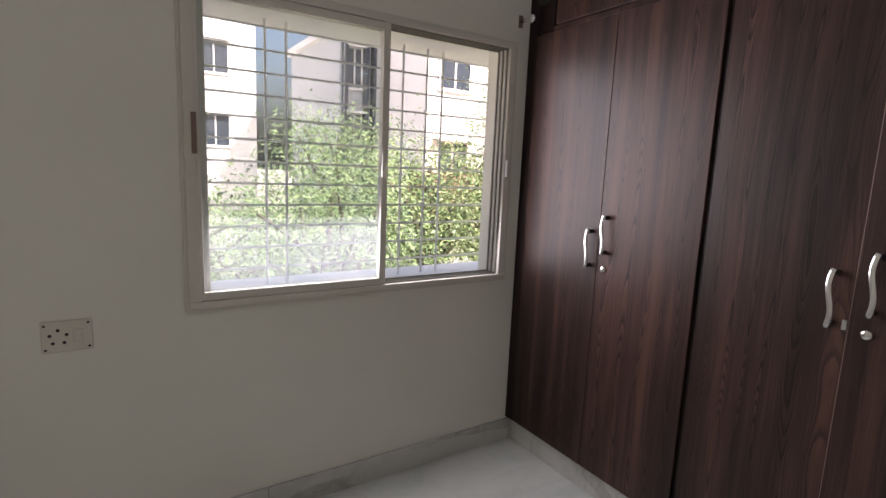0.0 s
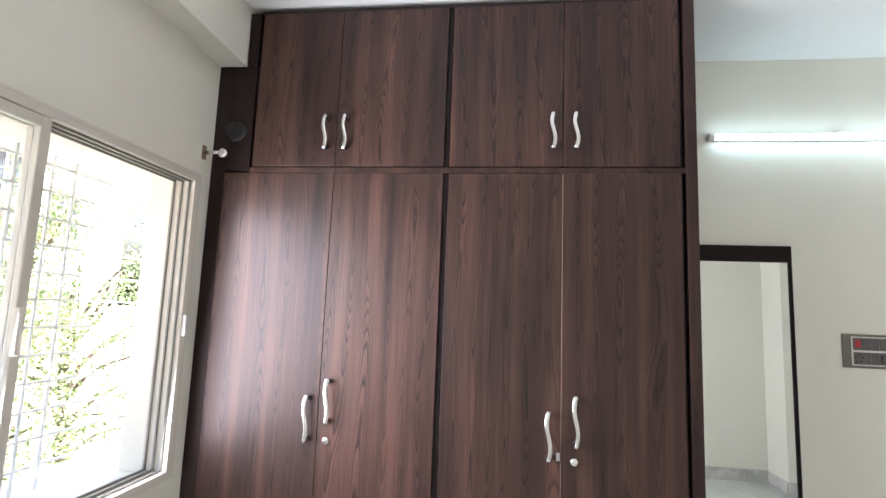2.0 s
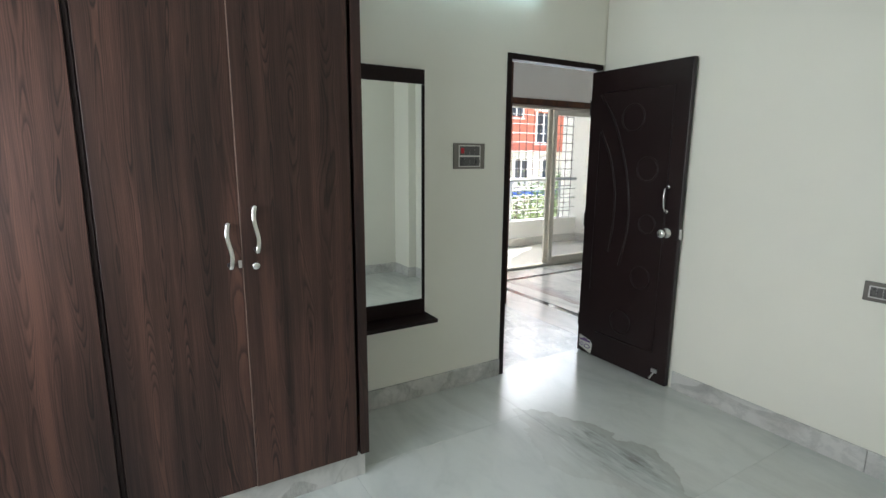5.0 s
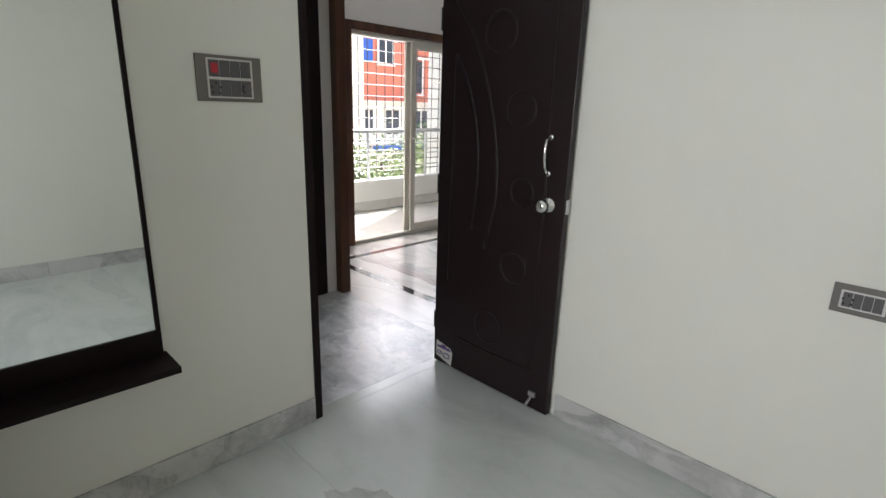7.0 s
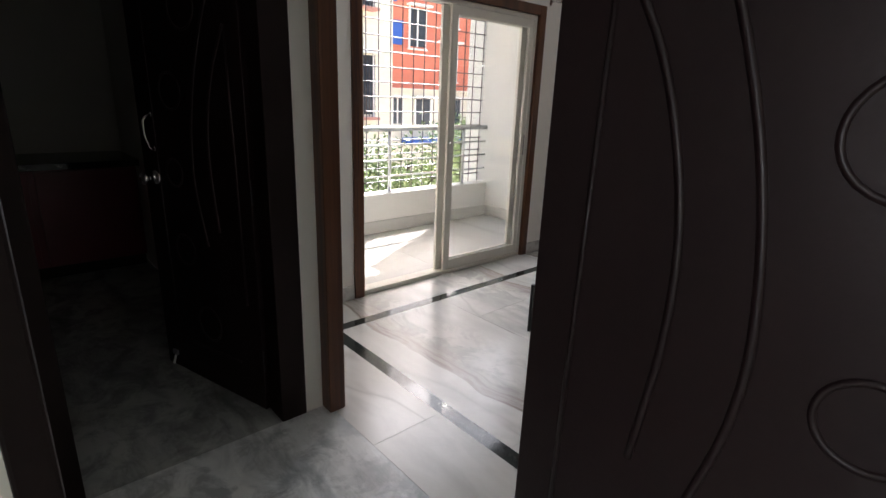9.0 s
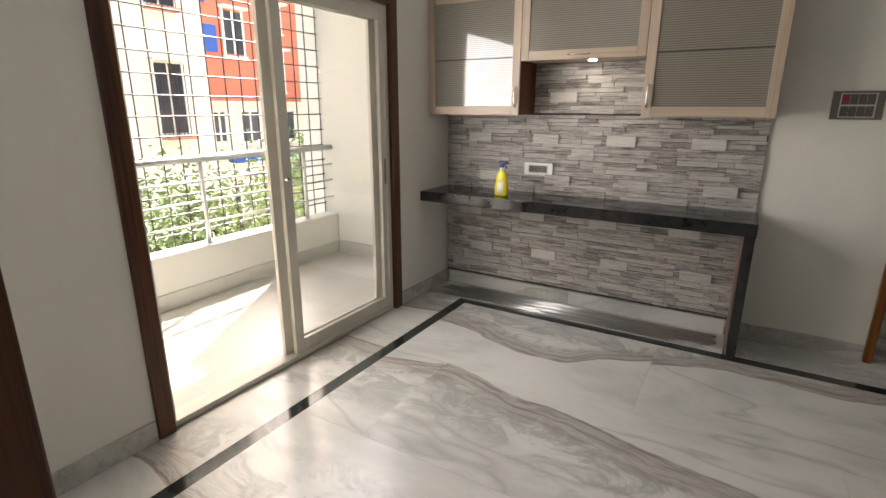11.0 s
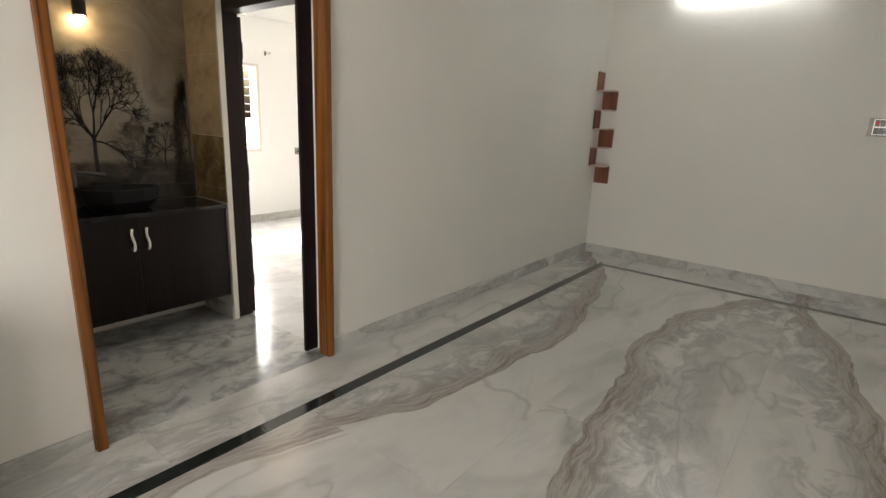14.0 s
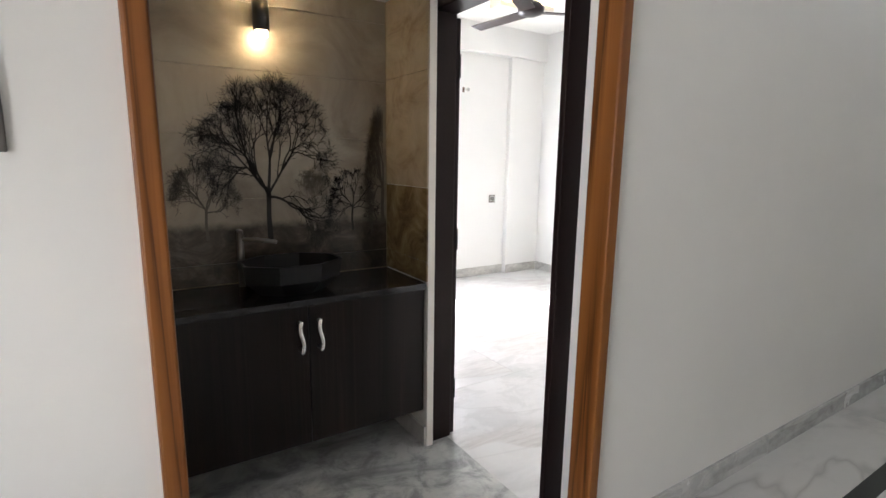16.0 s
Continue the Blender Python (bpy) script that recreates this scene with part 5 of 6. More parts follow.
wall_cabinet("wall_cabinet", 4.335, 5.046, 1.385, 2.175, "ash wood wall cabinet with ribbed glass door", (4.362, 1.50, False), 1.75)
wc = wall_cabinet("wall_cabinet", 3.552, 4.334, 1.728, 2.175, "ash wood wall cabinet with lift-up ribbed glass door", (3.95, 1.752, True))
dl = part("downlight", C((3.90, -5.24, 1.7265), (3.90, -5.24, 1.722), 0.026, 0.024, 20), M["spot"], wc, "small lit round downlight")
wall_cabinet("wall_cabinet", 2.865, 3.551, 1.385, 2.175, "ash wood wall cabinet with ribbed glass door, lit", (3.522, 1.50, False), 1.74)
sl = bpy.data.lights.new("niche_downlight", "SPOT")
sl.energy, sl.color, sl.spot_size, sl.shadow_soft_size = 0.25, (1.0, 0.88, 0.70), radians(110), 0.02
sl_ob = new("niche_downlight", sl)
sl_ob.matrix_world = look((3.90, -5.24, 1.715), (3.90, -5.24, 0))

# ---- corner shelf ----
cs = thing("corner_shelf", (-2.7, -5.35, 0.79), "zigzag red-brown wooden corner shelf", "shelf")
z = 0.80
for k in range(3):
    a = part("back_board", B(-2.738, -2.575, -5.398, -5.386, z + 0.19, z + 0.385, 0.001), M["redwood"], cs)
    b = part("side_board", B(-2.749, -2.735, -5.385, -5.225, z - 0.0, z + 0.19, 0.001), M["redwood"], cs)
    part("shelf_board", B(-2.748, -2.585, -5.384, -5.23, z + 0.186, z + 0.200, 0.001), M["shelfedge"], cs)
    if k:
        part("shelf_board", B(-2.748, -2.585, -5.384, -5.23, z - 0.010, z + 0.002, 0.001), M["shelfedge"], cs)
    z += 0.392

# ---- wash alcove ----
# tiles: rows over the back wall and the side wall
TH = 0.008


def tile_field(name, axis, fixed, n, a0, a1, z0, z1, w, h, mats, label):
    base = None
    z, r = z0, 0
    while z < z1 - 0.01:
        zb = min(z + h[min(r, len(h) - 1)], z1)
        a = a0
        while a < a1 - 0.01:
            ab = min(a + w, a1)
            bm = B(a + 0.001, ab - 0.001, fixed, fixed + n * TH, z + 0.001, zb - 0.001, 0.001) if axis == "y" else B(fixed, fixed + n * TH, a + 0.001, ab - 0.001, z + 0.001, zb - 0.001, 0.001)
            m = mats[min(r, len(mats) - 1)]
            if base is None:
                base = solid(name, bm, m, label, kind="structure")
            else:
                part("tile", bm, m, base)
            a = ab
        z, r = zb, r + 1


solid("tile_grout", B(1.045, 2.234, -6.705, -6.702, 0.10, 2.104), M["beigetile"], kind="structure")
tile_field("tiled_wall_back", "y", -6.702, 1, 1.099, 2.234, 0.8175, 2.104, 1.3, (0.0925, 0.28, 0.27, 0.27, 0.27, 0.30),
           (M["mural"],), "glazed beige mural tiles with a dark ground print")
solid("wall_alcove_lining", B(1.056, 1.090, -6.7015, -6.288, 0.0, 2.104), HW, kind="structure")
tile_field("tiled_wall_side", "x", 1.0902, 1, -6.693, -6.290, 0.8175, 2.104, 0.45, (0.0925, 0.335, 0.5, 0.5), (M["rusttile"], M["rusttile"], M["beigetile"]), "rust brown and beige tiles beside the basin")


def printed_tree(name, x, z0, fork, top, half, levels, seed, material, depth, label):
    """A bare tree printed on the tiles: limbs fan out from the fork and split again and again into fine twigs."""
    rg = random.Random(seed)
    Y = -6.702 + TH + depth
    bm = bmesh.new()
    tall = top - fork

    def stroke(p, q, w0, w1):
        k = math.hypot(q[0] - p[0], q[1] - p[1])
        if k < 1e-5 or min(p[0], q[0]) < 1.117 or max(p[0], q[0]) > 2.23:
            return
        nx_, nz_ = -(q[1] - p[1]) / k, (q[0] - p[0]) / k
        bm.faces.new([bm.verts.new((e[0] + s * nx_ * w, Y, e[1] + s * nz_ * w)) for e, s, w in ((p, 1, w0), (p, -1, w0), (q, -1, w1), (q, 1, w1))])

    def grow(p, a, ln, w, lev):
        bend = rg.uniform(-0.22, 0.22)
        for k in range(3):
            a += bend + rg.uniform(-0.12, 0.12)
            q = (p[0] + ln / 3 * math.cos(a) * half / tall, p[1] + ln / 3 * math.sin(a))
            stroke(p, q, w * (1 - 0.1 * k), w * (0.9 - 0.1 * k))
            p = q
            if lev < levels and rg.random() < 0.45:
                b = a + rg.choice((-1, 1)) * rg.uniform(0.5, 1.0)
                t = rg.uniform(0.015, 0.035) * tall / 0.45
                stroke(p, (p[0] + t * math.cos(b), p[1] + t * math.sin(b)), max(0.0007, w * 0.35), 0.0005)
            if k == 1 and lev >= 3 and rg.random() < 0.6:
                grow(p, a + rg.choice((-1, 1)) * rg.uniform(0.45, 0.8), ln * 0.62, w * 0.5, lev - 3)
        if lev == 0:
            return
        turn = rg.uniform(0.22, 0.42)
        for sgn in ((-1, 1) if rg.random() < 0.72 else (-1, 0.1, 1)):
            grow(p, a + sgn * turn * rg.uniform(0.7, 1.4), ln * rg.uniform(0.70, 0.84), max(0.0008, w * rg.uniform(0.58, 0.72)), lev - 1)
    full = 0.017 * (top - z0)
    stroke((x, z0), (x + 0.004, (z0 + fork) / 2), full, full * 0.82)
    stroke((x + 0.004, (z0 + fork) / 2), (x, fork), full * 0.82, full * 0.8)
    for k in range(6):
        grow((x, fork - 0.03 * tall * (k % 3)), math.pi / 2 + (k - 2.5) * 0.54 + rg.uniform(-0.1, 0.1), 0.25 * tall * rg.uniform(0.9, 1.08), full * rg.uniform(0.42, 0.6), levels)
    solid(name, bm, material, label, "tree print", kind="")


printed_tree("tree_print", 1.680, 0.99, 1.225, 1.735, 0.36, 6, 5, M["treeprint"], 0.0024, "dark bare tree printed on the alcove tiles")
printed_tree("tree_print", 1.940, 1.015, 1.15, 1.41, 0.17, 5, 9, M["treemid"], 0.0014, "pale misty tree printed on the alcove tiles")
printed_tree("tree_print", 1.283, 1.02, 1.14, 1.36, 0.155, 5, 12, M["treeprint"], 0.0019, "small dark tree printed on the alcove tiles")
printed_tree("tree_print", 1.473, 1.03, 1.16, 1.36, 0.12, 5, 14, M["treepale"], 0.0009, "faint pale tree printed on the alcove tiles")
printed_tree("tree_print", 1.120, 1.05, 1.22, 1.67, 0.10, 6, 17, M["treemid"], 0.0029, "tall grey tree cut off by the tile edge")

va = thing("vanity_cabinet", (1.65, -6.475, 0.17), "grey-brown wall-hung vanity cabinet under a granite top", "cabinet")
part("body", B(1.094, 2.232, -6.692, -6.332, 0.180, 0.785, 0.001), M["vanity"], va)
for xa, xb in ((1.640, 2.20), (1.096, 1.6365)):
    d = part("door", B(xa, xb, -6.331, -6.312, 0.183, 0.782, 0.0015), M["vanity"], va)
    hx = 1.676 if xa > 1.5 else 1.597
    wavy_handle(d, hx, -6.312, 0.592, 0.728, 0, 1)
part("countertop", B(1.100, 2.233, -6.692, -6.285, 0.787, 0.815, 0.003), M["granite"], va, "polished black granite top")

# faceted vessel basin: an eight-sided bowl with a thin rim
ba = bmesh.new()
rings = []
for r, h in ((0.130, 0.0), (0.182, 0.055), (0.190, 0.128), (0.178, 0.128), (0.160, 0.055), (0.05, 0.018)):
    ring = []
    for k in range(8):
        a = 2 * math.pi * (k + 0.5) / 8
        ring.append(ba.verts.new((1.655 + 1.16 * r * math.cos(a), -6.480 + 0.86 * r * math.sin(a), 0.816 + h)))
    rings.append(ring)
for r0, r1 in zip(rings, rings[1:]):
    for k in range(8):
        ba.faces.new((r0[k], r0[(k + 1) % 8], r1[(k + 1) % 8], r1[k]))
ba.faces.new(rings[0][::-1])
ba.faces.new(rings[-1])
bs = thing("wash_basin", (1.655, -6.480, 0.816), "matt black faceted vessel basin on the granite top", "basin")
part("bowl", ba, M["basin"], bs)
part("drain", C((1.655, -6.480, 0.8345), (1.655, -6.480, 0.838), 0.022, 0.020, 16), M["chrome"], bs)
tp = thing("faucet", (1.80, -6.635, 0.816), "tall black steel pillar tap beside the basin", "tap")
tap = sweep(bmesh.new(), [(1.825, -6.625, 0.816), (1.825, -6.625, 0.95), (1.825, -6.625, 1.052)], 0.014, 14)
part("column", tap, M["darksteel"], tp, "", True)
part("spout", sweep(bmesh.new(), [(1.825, -6.625, 1.02), (1.76, -6.585, 1.022), (1.695, -6.540, 1.014)], 0.0095, 12), M["darksteel"], tp, "", True)
part("lever", B(1.815, 1.835, -6.660, -6.600, 1.054, 1.063, 0.003), M["darksteel"], tp)

wl = thing("wall_lamp", (1.70, -6.655, 1.95), "black cylinder up-and-down wall lamp, lit", "wall lamp")
lx, ly = 1.693, -6.640
part("housing", C((lx, ly, 1.884), (lx, ly, 2.028), 0.033, None, 24), M["blackmetal"], wl, "", True)
part("mount", B(lx - 0.02, lx + 0.02, -6.694, ly, 1.93, 1.98, 0.003), M["blackmetal"], wl)
part("bulb", C((lx, ly, 1.8825), (lx, ly, 1.8605), 0.024, None, 20), M["warm"], wl, "warm glowing lens")
part("bulb", C((lx, ly, 2.0295), (lx, ly, 2.0325), 0.024, None, 20), M["warm"], wl, "warm glowing lens")
for nm, z, tz in (("lamp_beam_down", 1.877, 0.0), ("lamp_beam_up", 2.035, 3.0)):
    d = bpy.data.lights.new(nm, "SPOT")
    d.energy, d.color, d.spot_size, d.spot_blend, d.shadow_soft_size = 2.6, (1.0, 0.72, 0.40), radians(85), 0.5, 0.015
    o = new(nm, d)
    o.matrix_world = look((lx, ly, z), (lx, ly - 0.16, tz))

# ---- far room ----
w2 = thing("window_2", (-0.2, -9.2, 0.92), "cream aluminium window of the far room", "window", kind="structure")
part("window_frame", boxes(((-0.93, -9.25, 0.92), (0.55, -9.11, 0.955)), ((-0.93, -9.25, 1.945), (0.55, -9.11, 1.98)), ((-0.93, -9.25, 0.955), (-0.89, -9.11, 1.945)), ((0.51, -9.25, 0.955), (0.55, -9.11, 1.945)), ((-0.21, -9.22, 0.955), (-0.16, -9.14, 1.945)), bevel=0.003), M["upvc"], w2)
for i in range(10):
    part("bar", B(-0.89, 0.51, -9.30, -9.292, 1.0 + 0.1 * i, 1.008 + 0.1 * i), M["whitebar"], w2)
fn = thing("ceiling_fan", (-0.45, -7.42, CEIL), "brown ceiling fan at rest in the far room", "ceiling fan")
fx, fy = -0.46, -7.42
part("rod", C((fx, fy, 2.50), (fx, fy, CEIL), 0.013, None, 12), M["blackmetal"], fn)
part("canopy", C((fx, fy, CEIL - 0.07), (fx, fy, CEIL), 0.05, 0.07, 20), M["blackmetal"], fn)
part("motor", lathe(bmesh.new(), [(0.05, 0.0), (0.095, 0.02), (0.10, 0.055), (0.07, 0.09), (0.03, 0.10)], (fx, fy, 2.43), 24), M["doorskin"], fn, "", True)
for k in range(3):
    a = radians(35 + 120 * k)
    bm = boxes(((0.09, -0.055, -0.004), (0.62, 0.055, 0.004)), bevel=0.003)
    bmesh.ops.transform(bm, matrix=Matrix.Translation((fx, fy, 2.455)) @ Matrix.Rotation(a, 4, "Z") @ Matrix.Rotation(radians(9), 4, "X"), verts=bm.verts)
    part("blade", bm, M["doorskin"], fn)
for k in range(5):
    cf = thing("ceiling_box", (-0.5, -8.0, 2.75), "cream boxed ceiling moulding with warm glow", "ceiling moulding", "ceiling boxes")
    x, y = 0.25 - 0.32 * k, -8.35 + 0.10 * k
    part("box", B(x - 0.10, x + 0.10, y - 0.08, y + 0.08, 2.66, CEIL - 0.001, 0.003), M["ivory"], cf)
    part("glow_strip", B(x - 0.10, x + 0.10, y + 0.081, y + 0.086, 2.70, 2.80), M["cove"], cf)

# ---- kitchen beyond the second door ----
kc = thing("kitchen_cabinet", (6.9, -0.9, 0), "maroon laminate kitchen base cabinet", "cabinet")
part("body", B(6.62, 7.22, -1.88, 0.55, 0.10, 0.80), M["maroon"], kc)
part("plinth", B(6.68, 7.22, -1.88, 0.55, 0.0, 0.099), M["carcass"], kc)
for y in (-1.25, -0.62, 0.0):
    part("door", B(6.600, 6.619, y - 0.60, y - 0.01, 0.11, 0.79, 0.002), M["maroon"], kc)
solid("kitchen_worktop", B(6.57, 7.245, -1.90, 0.59, 0.803, 0.85, 0.003), M["granite"], "black granite kitchen worktop", "worktop")

# ---- outside ----
GZ = -3.6
gd = bmesh.new()
bmesh.ops.create_grid(gd, x_segments=2, y_segments=2, size=400, matrix=Matrix.Translation((0, 0, GZ)))
solid("ground", gd, M["ground"], kind="structure")
solid("building_base", boxes(((-2.95, -9.33, GZ), (2.38, -5.55, -0.125)), ((-2.95, -5.54, GZ), (5.20, 2.27, -0.125)), ((5.21, -5.74, GZ), (6.7, -2.07, -0.205))), M["outerwall"], kind="structure")


def building(name, x0, x1, y0, y1, z1, wallm, label, windows, faces, z0=GZ, roof=0.25):
    """A block with real window openings: windows = (face, along, z, w, h); faces tells the fixed coordinate."""
    b = thing(name, ((x0 + x1) / 2, (y0 + y1) / 2, z0), label, "building")
    part("wall", B(x0, x1, y0, y1, z0, z1), wallm, b)
    part("roof", boxes(((x0 - 0.2, y0 - 0.2, z1), (x1 + 0.2, y1 + 0.2, z1 + roof))), M["facade_white"], b)
    for face, a, z, w, h in windows:
        if face == "x":
            wn_ = part("window", boxes(((x0 - 0.05, a - w / 2 - 0.06, z - 0.06), (x0 + 0.01, a - w / 2, z + h + 0.06)), ((x0 - 0.05, a + w / 2, z - 0.06), (x0 + 0.01, a + w / 2 + 0.06, z + h + 0.06)),
                                        ((x0 - 0.09, a - w / 2 - 0.1, z - 0.12), (x0 + 0.01, a + w / 2 + 0.1, z - 0.06)), ((x0 - 0.30, a - w / 2 - 0.15, z + h + 0.06), (x0 + 0.01, a + w / 2 + 0.15, z + h + 0.13)), ((x0 - 0.04, a - 0.03, z), (x0 + 0.0, a + 0.03, z + h))), M["facade_white"], b)
            part("pane", B(x0 - 0.02, x0 - 0.012, a - w / 2, a + w / 2, z, z + h), M["darkglass"], wn_)
        else:
            wn_ = part("window", boxes(((a - w / 2 - 0.06, y0 - 0.05, z - 0.06), (a - w / 2, y0 + 0.01, z + h + 0.06)), ((a + w / 2, y0 - 0.05, z - 0.06), (a + w / 2 + 0.06, y0 + 0.01, z + h + 0.06)),
                                        ((a - w / 2 - 0.1, y0 - 0.09, z - 0.12), (a + w / 2 + 0.1, y0 + 0.01, z - 0.06)), ((a - w / 2 - 0.15, y0 - 0.30, z + h + 0.06), (a + w / 2 + 0.15, y0 + 0.01, z + h + 0.13)), ((a - 0.03, y0 - 0.04, z), (a + 0.03, y0 + 0.0, z + h))), M["facade_white"], b)
            part("pane", B(a - w / 2, a + w / 2, y0 - 0.02, y0 - 0.012, z, z + h), M["darkglass"], wn_)
    return b


cb = building("apartment_building", 16.2, 24, -11.2, -1.0, 9.5, M["facade_cream"], "tall cream apartment building across the street",
              [("x", -10.05, 0.75, 0.75, 1.75), ("x", -10.05, 3.9, 0.8, 1.5), ("x", -7.2, 0.75, 1.0, 1.4), ("x", -7.2, 3.9, 1.0, 1.4), ("x", -4.5, 0.75, 1.0, 1.4), ("x", -4.5, 3.9, 1.0, 1.4)], None)
for z in (0.75, 3.9):
    for i in range(8):
        part("window_bar", C((16.05, -10.42 + 0.105 * i, z - 0.1), (16.05, -10.42 + 0.105 * i, z + 1.75), 0.012, None, 6), M["darkbar"], cb)
    part("window_box", B(15.8, 16.2, -10.45, -9.65, z - 0.16, z - 0.08), M["facade_pink"], cb)
building("red_building", 18.0, 26, -19.5, -11.9, 5.15, M["facade_red"], "brick-red upper storeys of a neighbouring building",
         [("x", -13.6, 3.1, 0.7, 1.3), ("x", -15.2, 2.0, 0.8, 1.3), ("x", -15.2, 4.0, 0.8, 0.8), ("x", -17.0, 2.0, 0.8, 1.3), ("x", -18.6, 2.0, 0.8, 1.3)], None, z0=1.6)
building("low_building", 17.7, 26, -19.5, -11.9, 1.59, M["facade_cream"], "cream lower storey under the red building",
         [("x", -12.5, 0.35, 0.4, 0.9), ("x", -13.7, 0.3, 0.7, 0.95), ("x", -15.3, 0.3, 0.7, 0.95), ("x", -17.1, 0.3, 0.8, 0.95)], None, roof=0.02)
bs_ = solid("blue_sheet", B(17.2, 17.6, -15.8, -12.6, -0.35, -0.15, 0.05), M["bluecloth"], "blue tarpaulin shade over the yard below", "tarpaulin")
solid("blue_board", B(17.9, 17.96, -12.9, -12.2, 3.1, 3.9), M["bluecloth"], "blue sheet hanging on the red building", "sheet")
solid("blue_board", B(17.9, 17.96, -12.6, -12.0, 4.5, 5.4), M["bluecloth"], "blue sheet hanging on the red building", "sheet")
wt = thing("water_tank", (16.6, -16.6, -0.1), "dark grey plastic water tank on a low roof", "water tank")
part("stand", B(16.1, 17.2, -17.2, -16.0, GZ, -0.12), M["facade_cream"], wt)
part("body", lathe(bmesh.new(), [(0.5, 0), (0.52, 0.1), (0.52, 0.75), (0.42, 0.95), (0.2, 1.02)], (16.65, -16.6, -0.12), 24), M["darkglass"], wt, "", True)

building("north_building", 8.5, 16, 14.0, 24, 8.5, M["facade_white"], "white apartment building behind the trees",
         [("y", 9.5, 1.0, 1.1, 1.3), ("y", 9.5, 4.0, 1.1, 1.3), ("y", 11.6, 4.0, 1.1, 1.3), ("y", 11.6, 1.0, 1.1, 1.3), ("y", 13.5, 3.3, 1.1, 1.3), ("y", 13.5, 0.4, 1.1, 1.3)], None)
solid("balcony_block", B(7.9, 12.5, 12.7, 13.99, 0.2, 1.35), M["facade_pink"], "pink balcony front of the building behind", "balcony")
gb_ = building("grey_building", 7.2, 9.9, 18.0, 24, 6.2, M["facade_grey"], "pale grey building with dark balcony uprights",
               [("y", 7.75, 2.0, 0.5, 1.3), ("y", 7.75, 4.3, 0.5, 1.3), ("y", 9.2, 2.0, 0.6, 1.3), ("y", 9.2, 4.3, 0.6, 1.3)], None)
for x in (7.35, 8.15, 8.45, 8.75, 9.7):
    part("upright", B(x - 0.07, x + 0.07, 17.7, 18.0, 0.5, 6.2), M["darkglass"], gb_)


# added block: its sunlit white face stands in for the blown-out background
building("glare_block", -6.0, 6.3, 27.0, 33, 10.5, M["facade_white"], "added white block standing in for the white glare beyond the window",
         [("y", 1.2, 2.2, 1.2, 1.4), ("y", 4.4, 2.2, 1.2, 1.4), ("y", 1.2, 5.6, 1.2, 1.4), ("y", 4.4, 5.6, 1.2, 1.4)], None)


# ---- trees ----
def tree(name, base, top, crown, spread, leaves, seed, material, label, size=0.16, low=0.0):
    """Tapered trunk, forked limbs, and leaves scattered in clumps around the limbs' ends."""
    rg = random.Random(seed)
    t = thing(name, base, label, "tree")
    bx_, by_, bz_ = base
    bm = bmesh.new()
    sweep(bm, smooth_line([base, (bx_ + 0.1, by_ - 0.08, bz_ + (top - bz_) * 0.3), (bx_ - 0.05, by_ + 0.1, bz_ + (top - bz_) * 0.62), (bx_ + 0.05, by_, top - 0.5)], 12), [0.16 - 0.011 * i for i in range(13)], 8)
    ends = []
    for i in range(crown):
        a = rg.uniform(0, 2 * math.pi)
        zf = rg.uniform(low, 1.0)
        zz = bz_ + (top - bz_) * (0.35 + 0.6 * zf)
        rr = spread * (1.0 - 0.55 * abs(zf - 0.45)) * rg.uniform(0.45, 1.0)
        e = Vector((bx_ + rr * math.cos(a), by_ + rr * math.sin(a), zz))
        s = Vector((bx_, by_, bz_ + (top - bz_) * (0.28 + 0.4 * zf)))
        m_ = s.lerp(e, 0.5) + Vector((rg.uniform(-.2, .2), rg.uniform(-.2, .2), 0.15))
        sweep(bm, smooth_line([s, m_, e], 6), [0.05 - 0.006 * k for k in range(7)], 5)
        ends.append((e, m_))
    part("trunk", bm, M["bark"], t, "", True)
    vs, fs = [], []
    for i in range(leaves):
        e, m_ = ends[rg.randrange(len(ends))]
        c = m_.lerp(e, rg.uniform(0.35, 1.15))
        k = 0.42 * spread / 1.6
        c = c + Vector((rg.gauss(0, k), rg.gauss(0, k), rg.gauss(0, k * 0.7)))
        d = Vector((rg.gauss(0, 1), rg.gauss(0, 1), rg.gauss(-0.35, 0.6))).normalized()
        u = d.orthogonal().normalized()
        u = (u + d.cross(u) * rg.uniform(-1.5, 1.5)).normalized()
        s = size * rg.uniform(0.6, 1.3)
        n = len(vs)
        w_ = d.cross(u) * s * 0.05
        vs += [c, c + d * s * 0.5 + u * s * 0.20 + w_, c + d * s, c + d * s * 0.5 - u * s * 0.20 + w_]
        fs.append((n, n + 1, n + 2, n + 3))
    me = bpy.data.meshes.new("crown")
    me.from_pydata([tuple(v) for v in vs], [], fs)
    me.materials.append(material)
    part("crown", me, material, t)
    return t


tree("tree", (2.6, 6.2, GZ), 1.6, 26, 1.7, 17577, 1, M["leaf"], "leafy green tree outside the bedroom window", 0.073)
tree("tree", (4.6, 7.2, GZ), 2.0, 28, 1.9, 19530, 2, M["leaf2"], "bright green tree with fine leaves outside the window", 0.073)
tree("tree", (6.6, 8.2, GZ), 3.6, 28, 1.6, 17577, 3, M["leaf2"], "tall yellow-green tree outside the window", 0.078)
tree("tree", (0.9, 8.2, GZ), 1.4, 26, 2.0, 15624, 4, M["leaf"], "leafy green tree outside the bedroom window", 0.084)
tree("tree", (9.5, 9.5, GZ), 3.0, 26, 2.2, 15624, 5, M["leaf"], "spreading dark green tree beyond the window", 0.088)
tree("tree", (4.3, 10.5, GZ), 2.6, 26, 1.8, 15624, 6, M["leaf"], "pale green tree further back", 0.088)
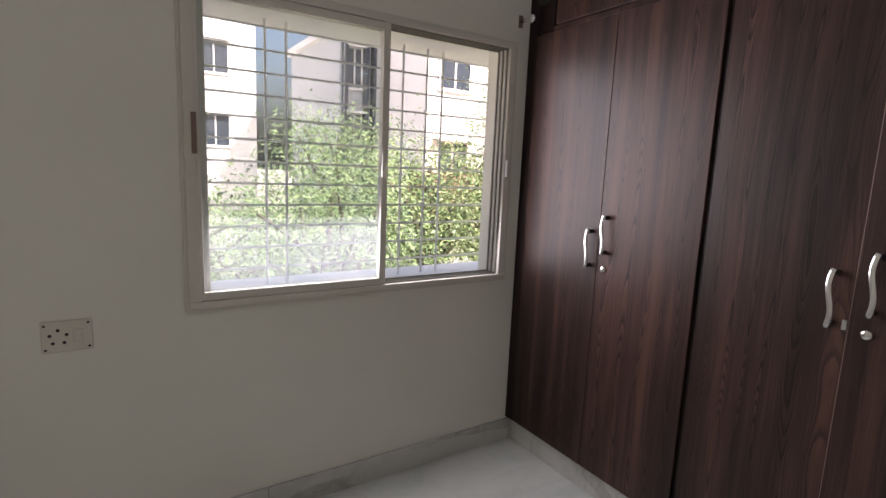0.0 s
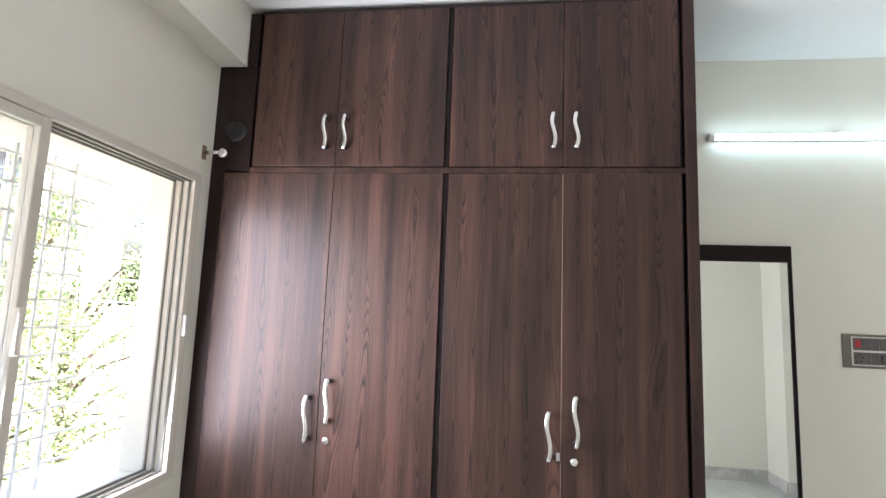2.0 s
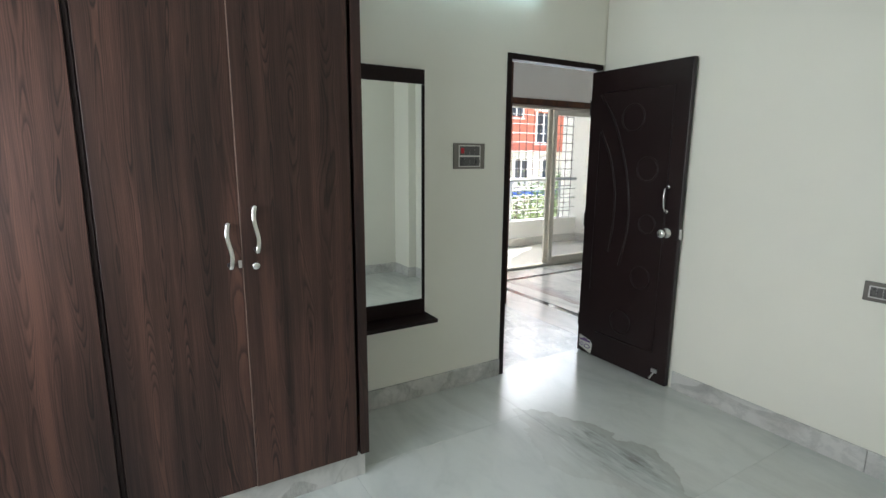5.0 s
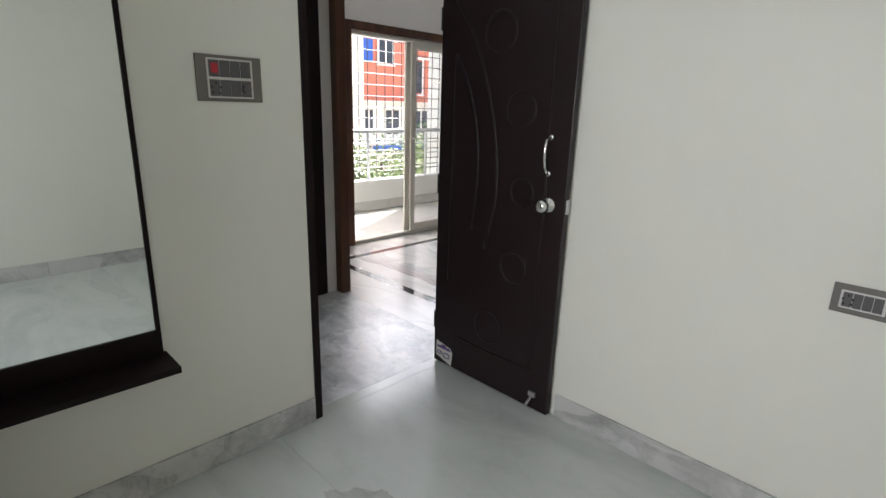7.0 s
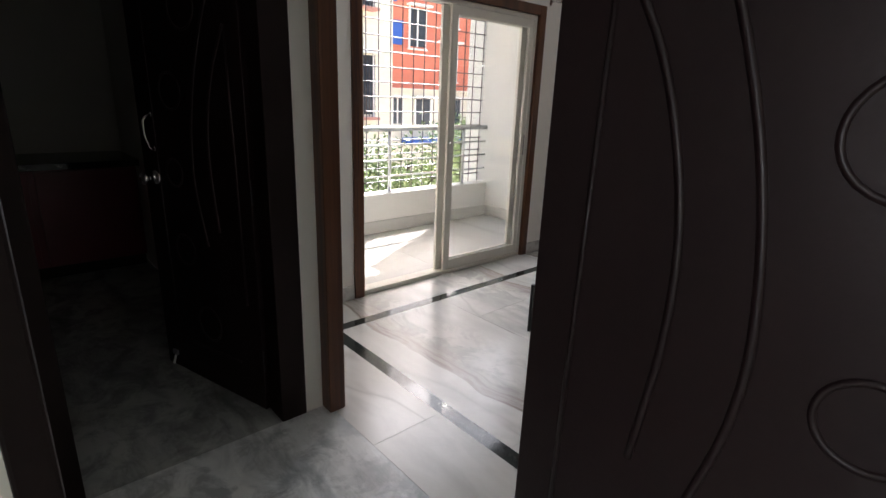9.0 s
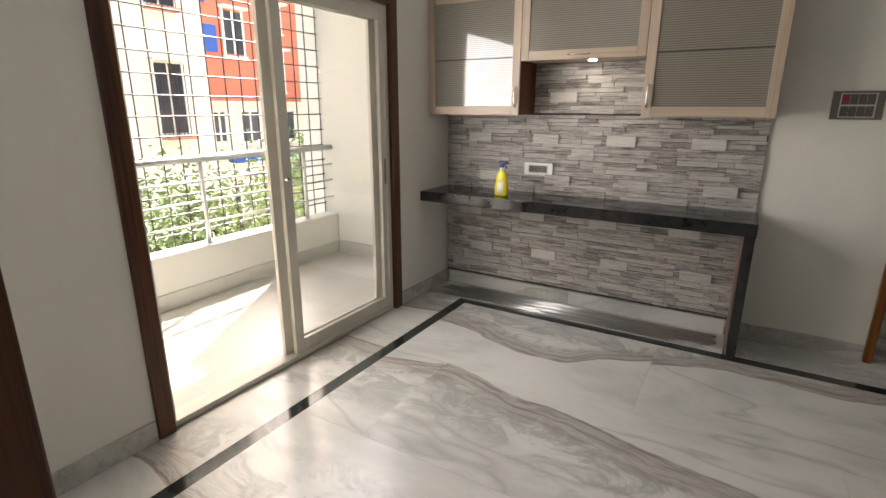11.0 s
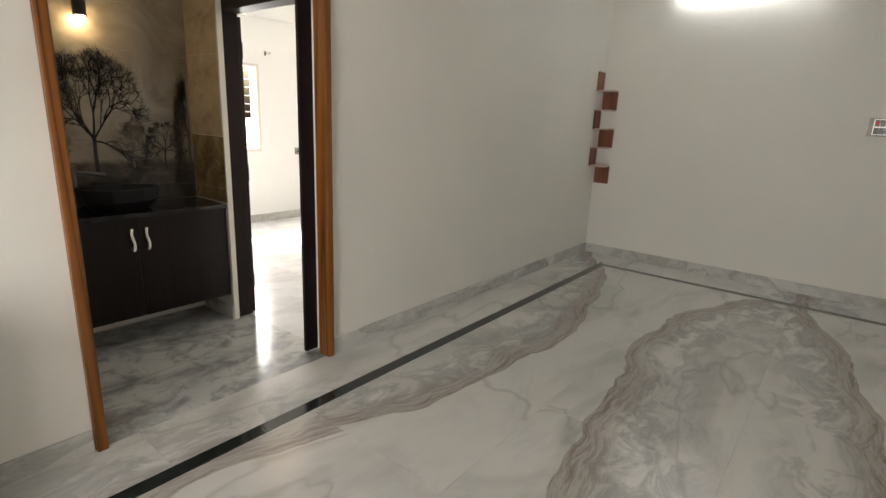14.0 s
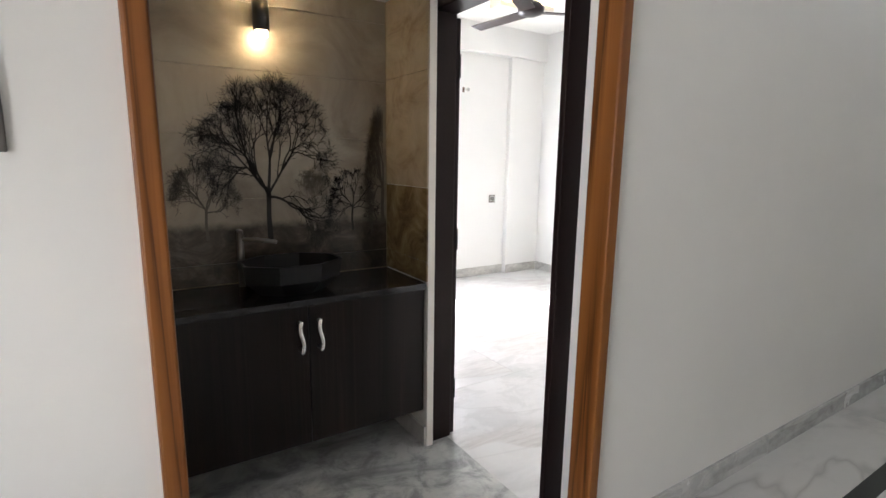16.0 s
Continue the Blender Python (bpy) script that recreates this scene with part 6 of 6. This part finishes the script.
tree("tree", (9.0, -6.4, GZ), 0.85, 26, 1.3, 18900, 7, M["leaf2"], "dense green shrub tree below the balcony", 0.108)
tree("tree", (9.2, -8.6, GZ), 0.8, 26, 1.4, 18900, 8, M["leaf"], "dense green shrub tree below the balcony", 0.108)
tree("tree", (9.4, -4.4, GZ), 0.75, 26, 1.3, 16800, 9, M["leaf"], "dense green shrub tree below the balcony", 0.108)
tree("tree", (10.2, -10.6, GZ), 0.8, 24, 1.4, 14700, 10, M["leaf2"], "dense green shrub tree below the balcony", 0.115)

# ---- stacked stone cladding ----
solid("stone_backing", B(SXA, SXB, -5.399, -5.390, 0.10, SZB + 0.345), M["backing"], kind="structure")


PALE = ledger_stone("pale_stone_block", 0.16)


def cladding():
    rg = random.Random(21)
    TW, THT = 0.522, 0.285
    # one tile of the pattern: ragged ledges of one or two courses, with one pale block standing proud
    rows = (0.030, 0.022, 0.026, 0.034, 0.020, 0.030, 0.024, 0.032, 0.022, 0.030)
    s = sum(rows)
    rows = [r * THT / s for r in rows]
    module = []
    z = 0.0
    for i, h in enumerate(rows):
        x = rg.uniform(-0.1, 0.0)
        o = ((i * 5) % 11) * 0.047 - 0.25
        while x < TW - 0.02:
            w = rg.uniform(0.12, 0.36)
            a, b = max(x, 0.0), min(x + w, TW)
            if TW - b < 0.05:
                b = TW
            if b - a > 0.03:
                module.append((a + o, b + o, z, z + h, rg.uniform(0.002, 0.0145)))
            x = b if b > x else x + w
        z += h
    blocks = [(0.0, 0.19, 0.190, 0.258, 0.029), (0.27, 0.43, 0.115, 0.160, 0.0148), (0.20, 0.36, 0.030, 0.078, 0.0145)]
    SHIFT = (4.10, 4.20, 4.03, 4.13, 4.02, 4.12)
    root = None
    rest = bmesh.new()
    pale = bmesh.new()
    count = 0
    z0 = 0.138 - THT
    r = 0
    while z0 < SZB + 0.34:
        x0 = SHIFT[r % 6 - 1] - 4 * TW
        while x0 < SXB + TW:
            for a, b, c, d, dep in module + blocks:
                xa, xb = max(x0 + a, SXA), min(x0 + b, SXB)
                za, zb = max(z0 + c, 0.117), min(z0 + d, SZB + 0.342)
                if za > SZB - 0.005:
                    if xb < 3.56 or xa > 4.33:
                        continue
                    xa, xb = max(xa, 3.556), min(xb, 4.33)
                elif zb > SZB and (xb < 3.56 or xa > 4.33):
                    zb = SZB
                elif zb > SZB:
                    zb = SZB
                if xb - xa < 0.012 or zb - za < 0.006:
                    continue
                lo, hi = (xa + 0.0012, -5.390, za + 0.0012), (xb - 0.0012, -5.390 + dep, zb - 0.0012)
                if za > 0.84 and count < 300:
                    bm = boxes((lo, hi))
                    tops = [v for v in bm.verts if v.co.y > -5.389]
                    for v in tops:
                        v.co.y += rg.uniform(-0.0025, 0.0025)
                        v.co.z += rg.uniform(-0.0015, 0.0008)
                    if root is None:
                        root = solid("stone_cladding", bm, M["stone"], "grey stacked ledger stone cladding on the niche wall", kind="structure")
                    else:
                        part("stone", bm, PALE if dep > 0.015 else M["stone"], root)
                    count += 1
                else:
                    box(pale if dep > 0.015 else rest, lo, hi)
            x0 += TW
        z0 += THT
        r += 1
    part("blocks_joined", pale, PALE, root)["kind"] = "stuff"
    part("stones_joined", rest, M["stone"], root)["kind"] = "stuff"


cladding()
